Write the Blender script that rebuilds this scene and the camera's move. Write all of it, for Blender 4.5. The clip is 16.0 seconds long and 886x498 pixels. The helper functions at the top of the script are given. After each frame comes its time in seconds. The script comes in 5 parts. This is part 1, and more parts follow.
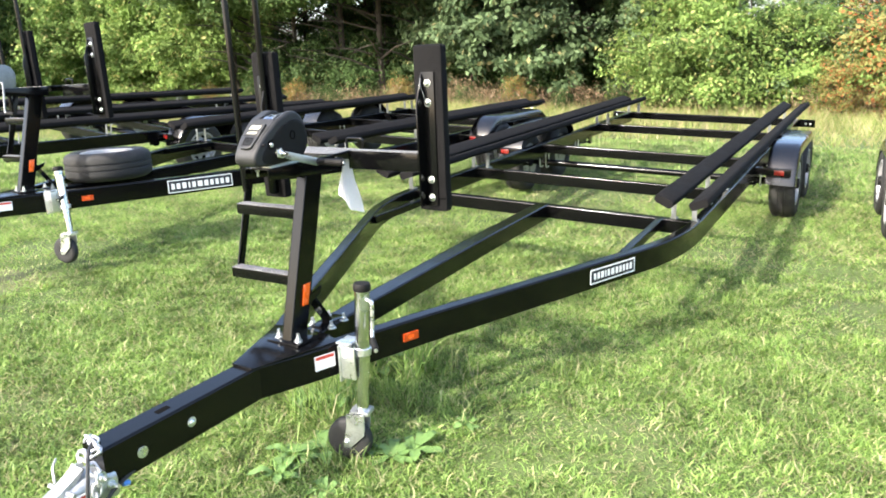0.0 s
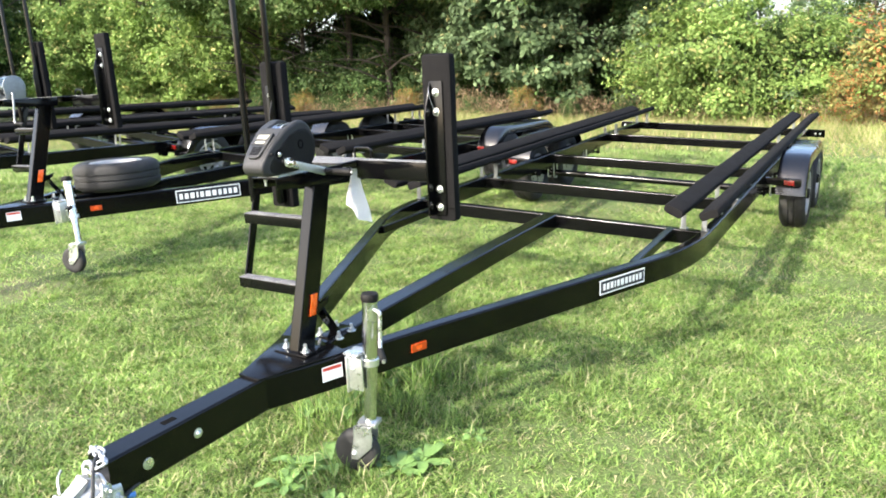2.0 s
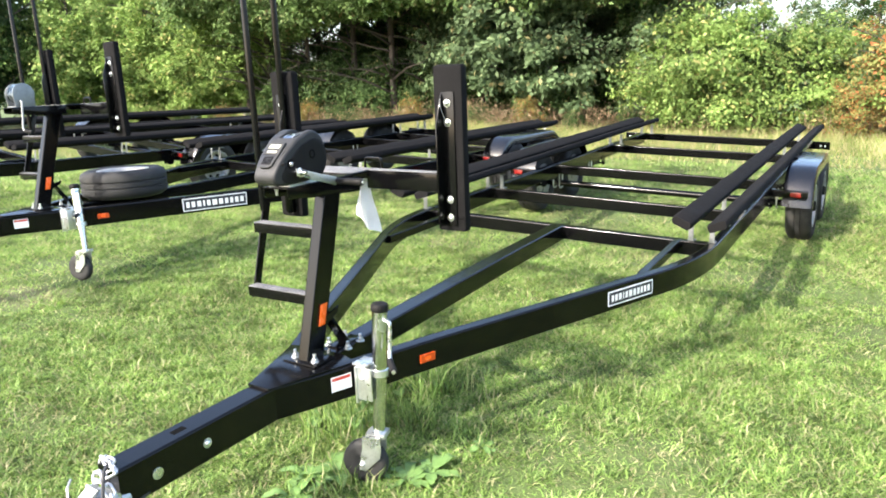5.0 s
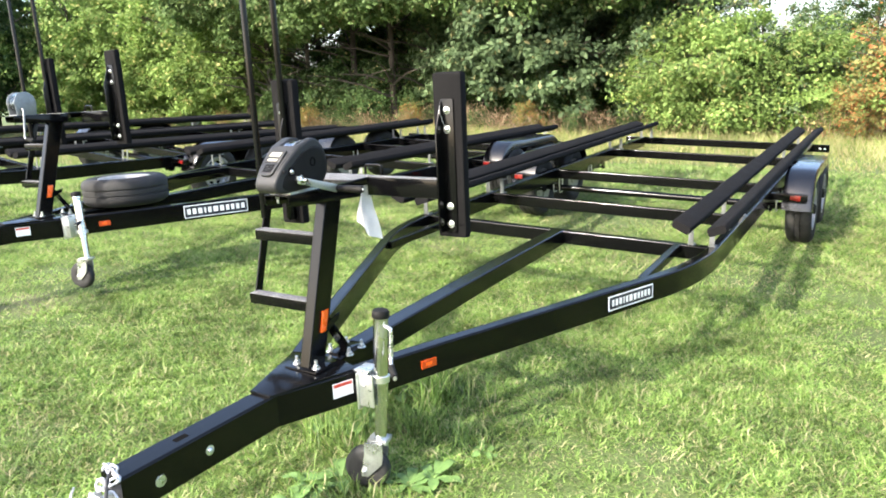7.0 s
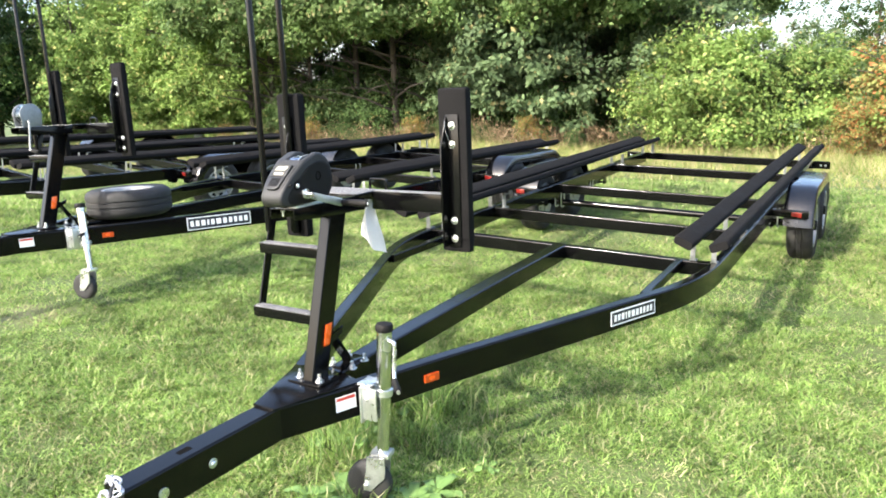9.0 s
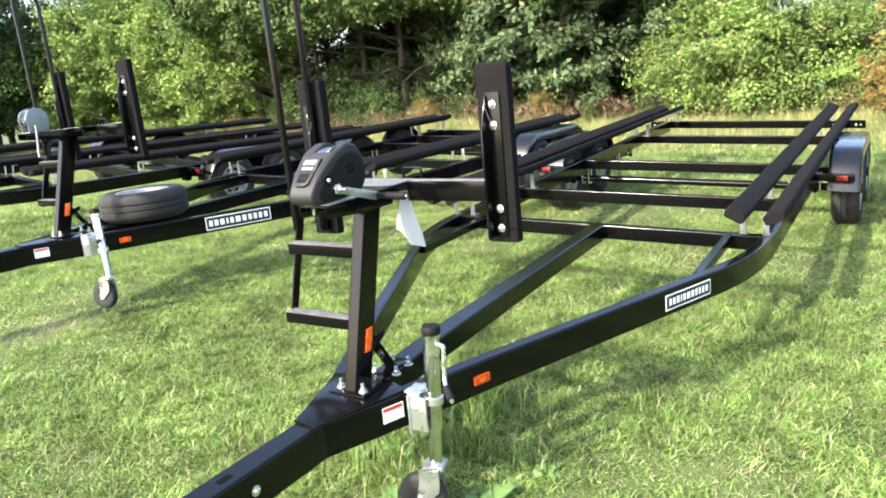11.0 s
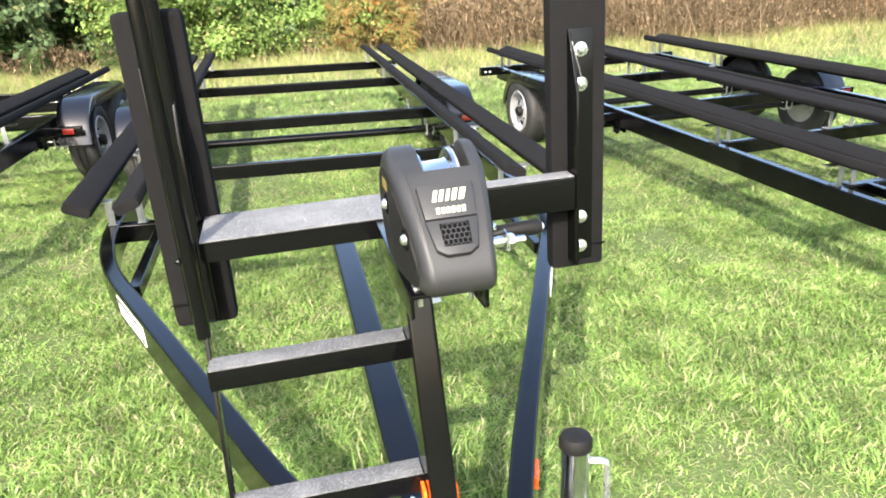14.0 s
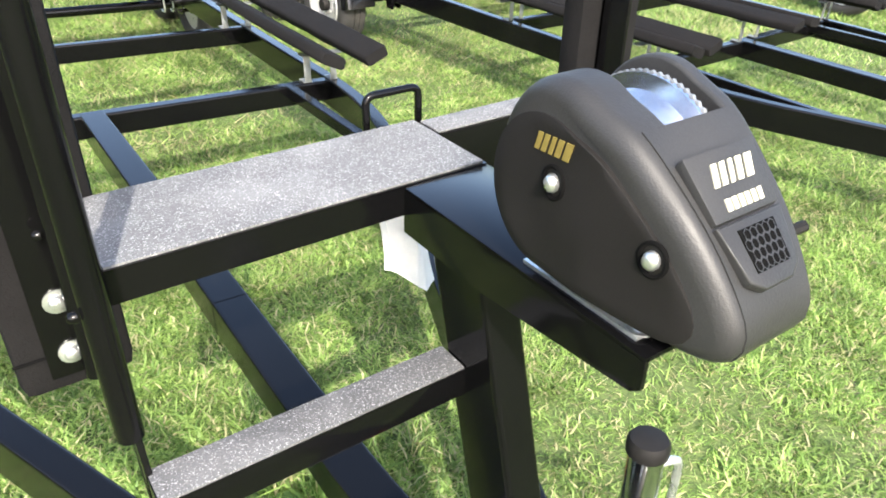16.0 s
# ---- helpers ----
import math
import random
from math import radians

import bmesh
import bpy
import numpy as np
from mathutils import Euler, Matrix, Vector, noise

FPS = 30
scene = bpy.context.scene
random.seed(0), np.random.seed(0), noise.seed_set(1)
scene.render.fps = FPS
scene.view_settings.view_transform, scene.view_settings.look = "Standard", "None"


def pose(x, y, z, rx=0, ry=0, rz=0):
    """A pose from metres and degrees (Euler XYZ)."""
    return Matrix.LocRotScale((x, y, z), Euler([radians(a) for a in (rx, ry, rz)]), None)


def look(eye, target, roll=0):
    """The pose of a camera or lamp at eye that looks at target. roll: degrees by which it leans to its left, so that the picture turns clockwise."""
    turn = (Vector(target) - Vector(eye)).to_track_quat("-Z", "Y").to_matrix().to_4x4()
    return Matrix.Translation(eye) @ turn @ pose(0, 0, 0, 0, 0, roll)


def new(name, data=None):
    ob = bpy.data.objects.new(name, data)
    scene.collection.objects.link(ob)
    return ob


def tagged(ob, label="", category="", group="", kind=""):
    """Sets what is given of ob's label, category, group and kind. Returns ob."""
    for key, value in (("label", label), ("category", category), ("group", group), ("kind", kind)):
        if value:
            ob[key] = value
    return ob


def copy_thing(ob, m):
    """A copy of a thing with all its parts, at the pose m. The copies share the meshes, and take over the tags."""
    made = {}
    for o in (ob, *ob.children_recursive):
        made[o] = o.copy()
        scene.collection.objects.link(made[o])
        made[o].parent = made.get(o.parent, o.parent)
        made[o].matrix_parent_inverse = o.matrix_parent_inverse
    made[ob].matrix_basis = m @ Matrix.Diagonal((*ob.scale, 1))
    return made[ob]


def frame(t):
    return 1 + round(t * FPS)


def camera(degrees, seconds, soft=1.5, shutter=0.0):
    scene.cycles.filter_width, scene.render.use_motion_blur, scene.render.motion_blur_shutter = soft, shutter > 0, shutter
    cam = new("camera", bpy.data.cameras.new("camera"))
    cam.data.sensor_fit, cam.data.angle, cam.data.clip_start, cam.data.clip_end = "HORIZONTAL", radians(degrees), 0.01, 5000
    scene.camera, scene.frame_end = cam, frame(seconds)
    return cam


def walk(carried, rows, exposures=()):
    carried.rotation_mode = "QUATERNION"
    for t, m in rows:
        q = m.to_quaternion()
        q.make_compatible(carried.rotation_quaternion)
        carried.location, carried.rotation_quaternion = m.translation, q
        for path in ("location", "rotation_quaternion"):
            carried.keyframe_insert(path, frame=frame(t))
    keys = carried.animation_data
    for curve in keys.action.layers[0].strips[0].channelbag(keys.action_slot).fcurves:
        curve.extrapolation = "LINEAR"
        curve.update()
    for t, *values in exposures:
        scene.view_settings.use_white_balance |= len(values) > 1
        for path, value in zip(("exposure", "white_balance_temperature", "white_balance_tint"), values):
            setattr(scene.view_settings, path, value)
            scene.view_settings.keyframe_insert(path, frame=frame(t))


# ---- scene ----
cam = camera(62.0, 16.0, soft=1.8)
PATH = [
    (0, (1.93, -2.43, 1.574), (0.932, -0.78, 1.045), -2.5),
    (0.5, (1.929, -2.437, 1.579), (0.933, -0.783, 1.06), -1.9),
    (1, (1.923, -2.432, 1.575), (0.903, -0.789, 1.065), -2.2),
    (1.5, (1.932, -2.415, 1.568), (0.912, -0.766, 1.077), -3.2),
    (2, (1.916, -2.415, 1.567), (0.898, -0.768, 1.066), -2.6),
    (2.5, (1.919, -2.425, 1.568), (0.906, -0.769, 1.085), -2.5),
    (3, (1.915, -2.427, 1.574), (0.899, -0.768, 1.108), -2.7),
    (3.5, (1.906, -2.423, 1.573), (0.895, -0.762, 1.106), -2.5),
    (4, (1.887, -2.426, 1.571), (0.868, -0.769, 1.106), -2.3),
    (6.5, (1.886, -2.429, 1.579), (0.859, -0.785, 1.084), -2.4),
    (7, (1.893, -2.435, 1.582), (0.865, -0.783, 1.117), -2.6),
    (7.5, (1.902, -2.443, 1.581), (0.88, -0.785, 1.128), -2.8),
    (8, (1.904, -2.446, 1.583), (0.887, -0.781, 1.141), -2.7),
    (8.5, (1.895, -2.452, 1.589), (0.871, -0.79, 1.156), -1.8),
    (10.8, (1.723, -2.376, 1.59), (0.649, -0.749, 1.146), -5.6),
    (11, (1.661, -2.298, 1.583), (0.599, -0.671, 1.107), -5.6),
    (11.5, (1.418, -2.051, 1.572), (0.343, -0.464, 1.002), -5.8),
    (12, (1.052, -1.906, 1.59), (0.057, -0.284, 0.974), -5.8),
    (12.5, (0.699, -1.812, 1.613), (0.016, -0.043, 0.978), -3.6),
    (13, (0.332, -1.721, 1.625), (-0.107, 0.118, 0.974), -4.7),
    (13.5, (0.003, -1.684, 1.643), (-0.061, 0.188, 0.944), -5.6),
    (14, (-0.198, -1.484, 1.637), (0.168, 0.341, 0.905), -4.1),
    (14.5, (-0.307, -1.277, 1.623), (0.318, 0.441, 0.814), -4.9),
    (15, (-0.484, -1.117, 1.608), (0.402, 0.415, 0.677), -2.5),
    (15.5, (-0.465, -1.02, 1.592), (0.449, 0.459, 0.604), -0.9),
    (16, (-0.457, -0.794, 1.56), (0.53, 0.598, 0.516), 1.2),
]
walk(cam, [(t, look(eye, target, roll)) for t, eye, target, roll in PATH], exposures=((0, 1.61), (12, 1.62), (14, 1.67), (16, 1.6)))

# ---- light ----
SUN_EL, SUN_AZ = radians(39.0), (-0.371, -0.929)
world = bpy.data.worlds.new("world")
scene.world = world
world.use_nodes = True
wn = world.node_tree.nodes
sky = wn.new("ShaderNodeTexSky")
sky.sky_type, sky.sun_disc = "NISHITA", False
sky.sun_elevation = SUN_EL
sky.sun_rotation = math.atan2(SUN_AZ[0], SUN_AZ[1])
sky.dust_density, sky.air_density = 3.5, 0.9
wn["Background"].inputs["Strength"].default_value = 0.25
world.node_tree.links.new(sky.outputs[0], wn["Background"].inputs["Color"])
sun_data = bpy.data.lights.new("sun", "SUN")
sun_data.energy, sun_data.angle, sun_data.color = 3.9, radians(0.8), (1.0, 0.94, 0.84)
sun = new("sun", sun_data)
sun.matrix_world = look((SUN_AZ[0] * 20, SUN_AZ[1] * 20, 20 * math.tan(SUN_EL)), (0, 0, 0))


# ---- materials ----
def material(name, base, rough=0.5, metal=0.0, vary=0.15, scale=8.0, fine=120.0, bump=0.1, bump_depth=0.002,
             second=None, amount=0.0, coat=0.0, per_object=0.0, island=0.0, rough_vary=0.1, spec=0.5):
    """Principled surface with mottling at two scales, relief, optional second colour in patches."""
    m = bpy.data.materials.new(name)
    m.use_nodes = True
    nt = m.node_tree
    n, l = nt.nodes, nt.links
    p = n["Principled BSDF"]
    p.inputs["Metallic"].default_value = metal
    p.inputs["Coat Weight"].default_value = coat
    p.inputs["Specular IOR Level"].default_value = spec
    tc = n.new("ShaderNodeTexCoord")
    big = n.new("ShaderNodeTexNoise")
    big.inputs["Scale"].default_value, big.inputs["Detail"].default_value = scale, 5
    small = n.new("ShaderNodeTexNoise")
    small.inputs["Scale"].default_value, small.inputs["Detail"].default_value = fine, 3
    l.new(tc.outputs["Object"], big.inputs["Vector"])
    l.new(tc.outputs["Object"], small.inputs["Vector"])
    both = n.new("ShaderNodeMath")
    both.operation = "ADD"
    l.new(big.outputs["Fac"], both.inputs[0])
    l.new(small.outputs["Fac"], both.inputs[1])
    value = n.new("ShaderNodeMapRange")
    value.inputs["From Min"].default_value, value.inputs["From Max"].default_value = 0.6, 1.4
    value.inputs["To Min"].default_value, value.inputs["To Max"].default_value = 1 - vary, 1 + vary
    l.new(both.outputs[0], value.inputs["Value"])
    colour = n.new("ShaderNodeHueSaturation")
    colour.inputs["Color"].default_value = (*base, 1)
    source = value.outputs[0]
    if per_object or island:
        rnd = n.new("ShaderNodeObjectInfo").outputs["Random"] if per_object else n.new("ShaderNodeNewGeometry").outputs["Random Per Island"]
        spread = n.new("ShaderNodeMapRange")
        k = per_object or island
        spread.inputs["To Min"].default_value, spread.inputs["To Max"].default_value = 1 - k, 1 + k
        l.new(rnd, spread.inputs["Value"])
        mul = n.new("ShaderNodeMath")
        mul.operation = "MULTIPLY"
        l.new(spread.outputs[0], mul.inputs[0])
        l.new(source, mul.inputs[1])
        source = mul.outputs[0]
    l.new(source, colour.inputs["Value"])
    out = colour.outputs[0]
    if second:
        patch = n.new("ShaderNodeTexNoise")
        patch.inputs["Scale"].default_value, patch.inputs["Detail"].default_value = scale * 0.6, 6
        l.new(tc.outputs["Object"], patch.inputs["Vector"])
        ramp = n.new("ShaderNodeMapRange")
        ramp.inputs["From Min"].default_value, ramp.inputs["From Max"].default_value = 0.62 - amount * 0.3, 0.78 - amount * 0.3
        l.new(patch.outputs["Fac"], ramp.inputs["Value"])
        mix = n.new("ShaderNodeMix")
        mix.data_type = "RGBA"
        l.new(ramp.outputs[0], mix.inputs["Factor"])
        l.new(out, mix.inputs[6])
        mix.inputs[7].default_value = (*second, 1)
        out = mix.outputs[2]
    l.new(out, p.inputs["Base Color"])
    gloss = n.new("ShaderNodeMapRange")
    gloss.inputs["From Min"].default_value, gloss.inputs["From Max"].default_value = 0.3, 0.7
    gloss.inputs["To Min"].default_value, gloss.inputs["To Max"].default_value = max(0.02, rough - rough_vary), min(1, rough + rough_vary)
    l.new(big.outputs["Fac"], gloss.inputs["Value"])
    l.new(gloss.outputs[0], p.inputs["Roughness"])
    if bump:
        b = n.new("ShaderNodeBump")
        b.inputs["Strength"].default_value, b.inputs["Distance"].default_value = bump, bump_depth
        l.new(small.outputs["Fac"], b.inputs["Height"])
        l.new(b.outputs[0], p.inputs["Normal"])
    return m


def leaf_material(name, dark, light, dry, dry_share=0.06, rough=0.55, through_light=0.3, clump=1.3, swing=0.28, spec=0.2):
    """Foliage: each leaf or blade takes its own tone between two greens, a few of them dry; light passes through."""
    m = bpy.data.materials.new(name)
    m.use_nodes = True
    nt = m.node_tree
    n, l = nt.nodes, nt.links
    p = n["Principled BSDF"]
    p.inputs["Roughness"].default_value = rough
    p.inputs["Specular IOR Level"].default_value = spec
    geo = n.new("ShaderNodeNewGeometry")
    ramp = n.new("ShaderNodeValToRGB")
    r = ramp.color_ramp
    r.elements[0].color, r.elements[1].color = (*dark, 1), (*light, 1)
    r.elements[1].position = 1 - dry_share - 0.04
    e = r.elements.new(1 - dry_share)
    e.color = (*dry, 1)
    l.new(geo.outputs["Random Per Island"], ramp.inputs[0])
    tc = n.new("ShaderNodeTexCoord")
    noise_tex = n.new("ShaderNodeTexNoise")
    noise_tex.inputs["Scale"].default_value, noise_tex.inputs["Detail"].default_value = clump, 4
    l.new(tc.outputs["Object"], noise_tex.inputs["Vector"])
    hsv = n.new("ShaderNodeHueSaturation")
    val = n.new("ShaderNodeMapRange")
    val.inputs["From Min"].default_value, val.inputs["From Max"].default_value = 0.3, 0.7
    val.inputs["To Min"].default_value, val.inputs["To Max"].default_value = 1 - swing, 1 + swing
    l.new(noise_tex.outputs["Fac"], val.inputs["Value"])
    l.new(val.outputs[0], hsv.inputs["Value"])
    l.new(ramp.outputs[0], hsv.inputs["Color"])
    l.new(hsv.outputs[0], p.inputs["Base Color"])
    t = n.new("ShaderNodeBsdfTranslucent")
    l.new(hsv.outputs[0], t.inputs["Color"])
    mix = n.new("ShaderNodeMixShader")
    mix.inputs[0].default_value = through_light
    l.new(p.outputs[0], mix.inputs[1])
    l.new(t.outputs[0], mix.inputs[2])
    l.new(mix.outputs[0], n["Material Output"].inputs["Surface"])
    return m


def grit_material(name, base, glint, grain=760.0):
    """Anti-slip sheet: dark binder with worn streaks; its sparkle is painted in as scattered pale grains."""
    m = material(name, base, 0.8, vary=0.45, scale=16, fine=260, bump=0.8, bump_depth=0.002, second=(base[0] * 1.5, base[1] * 1.5, base[2] * 1.5), amount=0.35)
    nt = m.node_tree
    n, l = nt.nodes, nt.links
    p = n["Principled BSDF"]
    old = p.inputs["Base Color"].links[0].from_socket
    tc = n.new("ShaderNodeTexCoord")
    cells = n.new("ShaderNodeTexVoronoi")
    cells.inputs["Scale"].default_value = grain
    l.new(tc.outputs["Object"], cells.inputs["Vector"])
    split = n.new("ShaderNodeSeparateColor")
    l.new(cells.outputs["Color"], split.inputs[0])
    pick = n.new("ShaderNodeMapRange")
    pick.inputs["From Min"].default_value, pick.inputs["From Max"].default_value = 0.82, 0.98
    l.new(split.outputs[0], pick.inputs["Value"])
    mix = n.new("ShaderNodeMix")
    mix.data_type = "RGBA"
    l.new(pick.outputs[0], mix.inputs["Factor"])
    l.new(old, mix.inputs[6])
    mix.inputs[7].default_value = (*glint, 1)
    l.new(mix.outputs[2], p.inputs["Base Color"])
    return m


PAINT = material("black_powder_coat", (0.0022, 0.0022, 0.0024), 0.14, vary=0.3, scale=3, fine=300, bump=0.03, coat=0.0,
                 second=(0.004, 0.004, 0.0038), amount=0.1, rough_vary=0.04, spec=0.22)
GLOSS = material("glossy_fender_enamel", (0.004, 0.004, 0.0045), 0.24, vary=0.2, scale=3, fine=300, bump=0.02, coat=0.3, rough_vary=0.05, spec=0.45)
CARPET = material("black_carpet", (0.0074, 0.0071, 0.0072), 0.95, vary=0.35, scale=14, fine=420, bump=0.6, bump_depth=0.002, spec=0.08)
GRIP = grit_material("grit_tape", (0.088, 0.089, 0.09), (0.28, 0.28, 0.28))
# grit of the steps, about a third darker than the platform's
TREAD = grit_material("darker_step_grit", (0.06, 0.061, 0.063), (0.24, 0.24, 0.25))
ZINC = material("galvanised_steel", (0.62, 0.64, 0.63), 0.32, metal=0.9, vary=0.22, scale=22, fine=160, bump=0.12)
CAST = material("cast_zinc", (0.4, 0.41, 0.41), 0.42, metal=0.8, vary=0.3, scale=26, fine=140, bump=0.2)
CHROME = material("bright_steel", (0.7, 0.7, 0.72), 0.16, metal=1.0, vary=0.1, scale=10, fine=200, bump=0.03)
GALV = material("weathered_galvanised_steel", (0.24, 0.25, 0.25), 0.5, metal=0.7, vary=0.3, scale=30, fine=200, bump=0.15)
TUBE = material("plated_tube", (0.56, 0.58, 0.58), 0.2, metal=1.0, vary=0.2, scale=14, fine=120, bump=0.05)
RUBBER = material("tyre_rubber", (0.012, 0.0115, 0.011), 0.75, vary=0.3, scale=12, fine=200, bump=0.3, second=(0.03, 0.027, 0.023), amount=0.2)
RIM = material("painted_wheel", (0.31, 0.31, 0.315), 0.35, metal=0.35, vary=0.25, scale=12, fine=90, bump=0.05)
PLASTIC = material("winch_plastic", (0.02, 0.02, 0.0202), 0.48, vary=0.25, scale=10, fine=500, bump=0.3, bump_depth=0.001, spec=0.3)
PANEL = material("winch_side_panel", (0.0085, 0.008, 0.0077), 0.6, vary=0.25, scale=12, fine=500, bump=0.2, bump_depth=0.001, spec=0.14)
HOLE = material("dark_void", (0.003, 0.003, 0.003), 0.9, vary=0.2, spec=0.05)
CREAM = material("cream_lettering", (0.38, 0.37, 0.28), 0.5, vary=0.1, scale=30)
BRASS = material("faded_gold_lettering", (0.2, 0.155, 0.04), 0.5, metal=0.3, vary=0.2, scale=40)
WHITE = material("white_vinyl", (0.78, 0.78, 0.76), 0.4, vary=0.06, scale=20, bump=0.02)
NAVY = material("dark_vinyl", (0.012, 0.014, 0.022), 0.35, vary=0.1, scale=20, bump=0.02)
RED = material("red_print", (0.5, 0.05, 0.03), 0.5, vary=0.1, scale=30)
ORANGE = material("amber_reflector", (0.9, 0.12, 0.01), 0.25, vary=0.15, scale=30, fine=260, bump=0.5, coat=0.5)
AMBER = material("amber_marker", (0.5, 0.06, 0.008), 0.25, vary=0.2, scale=40, fine=260, bump=0.5, coat=0.4)
TAIL_RED = material("red_lens", (0.12, 0.006, 0.005), 0.2, vary=0.1, coat=0.5)
PAPER = material("white_paper", (0.8, 0.8, 0.8), 0.8, vary=0.05, scale=10, bump=0.1)
CABLE = material("black_cable", (0.012, 0.012, 0.012), 0.5, vary=0.2)
CHAIN = material("zinc_chain", (0.58, 0.58, 0.6), 0.38, metal=0.75, vary=0.15, scale=60, fine=300, bump=0.1)
BLUE = material("blue_plastic", (0.06, 0.2, 0.5), 0.4, vary=0.1)
BARK = material("bark", (0.055, 0.044, 0.034), 0.9, vary=0.4, scale=6, fine=40, bump=0.7, bump_depth=0.02)
SOIL = material("lawn_soil", (0.062, 0.09, 0.02), 0.95, vary=0.4, scale=1.4, fine=60, bump=0.6, bump_depth=0.02,
                second=(0.2, 0.165, 0.09), amount=0.12)
GRASS = leaf_material("grass_blades", (0.078, 0.145, 0.029), (0.285, 0.41, 0.106), (0.4, 0.38, 0.2), 0.13, 0.5, 0.48, 3.5, 0.4, 0.36)
THATCH = leaf_material("dead_grass", (0.18, 0.165, 0.08), (0.33, 0.3, 0.16), (0.42, 0.38, 0.22), 0.2, 0.7, 0.3)
ROUGH = leaf_material("rough_grass_blades", (0.12, 0.175, 0.04), (0.26, 0.29, 0.09), (0.38, 0.31, 0.17), 0.3, 0.6, 0.3)
WEED = leaf_material("broad_leaves", (0.1, 0.19, 0.05), (0.2, 0.31, 0.1), (0.3, 0.4, 0.15), 0.05, 0.45, 0.25, spec=0.35)
# dark green leaves, lowered further so the hedge hollow's shade sits in the colour
LEAF_DARK_SHADE = leaf_material("dark_shade_foliage", (0.034, 0.064, 0.018), (0.085, 0.142, 0.042), (0.24, 0.22, 0.09), 0.03, 0.65, 0.4, 0.8, 0.5)
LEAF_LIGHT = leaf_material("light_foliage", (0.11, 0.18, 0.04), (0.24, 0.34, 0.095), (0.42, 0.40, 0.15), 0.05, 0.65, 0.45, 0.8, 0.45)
LEAF_BOUGH = leaf_material("bough_foliage", (0.06, 0.105, 0.03), (0.17, 0.25, 0.085), (0.24, 0.22, 0.10), 0.03, 0.6, 0.45, 0.8, 0.5)
LEAF_GREY = leaf_material("grey_green_foliage", (0.055, 0.09, 0.038), (0.13, 0.185, 0.085), (0.24, 0.22, 0.10), 0.03, 0.65, 0.42, 0.8, 0.45)
LEAF_RUST = leaf_material("rusty_foliage", (0.13, 0.165, 0.04), (0.23, 0.205, 0.07), (0.29, 0.115, 0.04), 0.25, 0.65, 0.35)
STRAW = leaf_material("dry_stalks", (0.1, 0.075, 0.04), (0.25, 0.175, 0.105), (0.38, 0.29, 0.185), 0.15, 0.75, 0.25, 1.3, 0.35)


# ---- building blocks ----
def ground_z(x, y):
    """Height of the field: it swells on one side of the middle trailer and drops on the other."""
    x = np.asarray(x, float)
    a = np.interp(x, [-11, -8.0, -4.6, -2.9, -1.3, 1.3, 3.0, 4.2, 9], [0.2, 0.4, 0.24, 0.2, 0.045, -0.045, -0.14, -0.19, -0.36])
    b = np.interp(x, [-9, -3.3, -1.3, 1.3, 3.7, 9], [-0.036, -0.036, 0.0, 0.008, 0.010, 0.010])
    return a + b * np.clip(y, -2, 6)


def part(name, bm, mat, parent, label="", smooth=42):
    me = bpy.data.meshes.new(name)
    bmesh.ops.recalc_face_normals(bm, faces=bm.faces)
    bm.to_mesh(me)
    bm.free()
    for m in mat if isinstance(mat, (list, tuple)) else [mat]:
        me.materials.append(m)
    if smooth:
        me.shade_smooth()
        me.set_sharp_from_angle(angle=radians(smooth))
    ob = new(name, me)
    if parent:
        ob.parent = parent
    return tagged(ob, label)


def box(bm, x0, x1, y0, y1, z0, z1, bevel=0.003, m=None):
    made = bmesh.ops.create_cube(bm, size=1.0)["verts"]
    bmesh.ops.transform(bm, verts=made, matrix=Matrix.Translation(((x0 + x1) / 2, (y0 + y1) / 2, (z0 + z1) / 2))
                        @ Matrix.Diagonal((x1 - x0, y1 - y0, z1 - z0, 1)))
    if bevel:
        edges = list({e for v in made for e in v.link_edges})
        made = list({v for f in bmesh.ops.bevel(bm, geom=edges, offset=bevel, segments=2, affect="EDGES", profile=0.6)["faces"] for v in f.verts} | {v for v in made if v.is_valid})
    if m:
        bmesh.ops.transform(bm, verts=made, matrix=m)
    return made


def ring_sweep(bm, rings, close=True):
    """Skin a list of rings of points; cap both ends."""
    vs = [[bm.verts.new(p) for p in ring] for ring in rings]
    k = len(vs[0])
    for a, b in zip(vs, vs[1:]):
        for i in range(k):
            bm.faces.new((a[i], a[(i + 1) % k], b[(i + 1) % k], b[i]))
    if close:
        bm.faces.new(vs[0][::-1])
        bm.faces.new(vs[-1])


def tube_profile(w, h, c):
    """Rectangle w by h about its middle with rounded corners and flats held straight beside them."""
    out, k = [], min(0.0015, c * 0.3)
    for sx, sz, a0 in ((1, 1, 0), (-1, 1, 90), (-1, -1, 180), (1, -1, 270)):
        cx, cz = sx * (w / 2 - c), sz * (h / 2 - c)
        corner = [(cx + c * math.cos(radians(a0 + d)), cz + c * math.sin(radians(a0 + d))) for d in (0, 30, 60, 90)]
        u0, u1 = (math.sin(radians(a0)), -math.cos(radians(a0))), (-math.cos(radians(a0 + 0)) if a0 in (0, 180) else 0.0, -math.sin(radians(a0)) if a0 in (90, 270) else 0.0)
        out.append((corner[0][0] + k * u0[0], corner[0][1] + k * u0[1]))
        out += corner
        out.append((corner[-1][0] + k * u1[0], corner[-1][1] + k * u1[1]))
    return out[::-1]


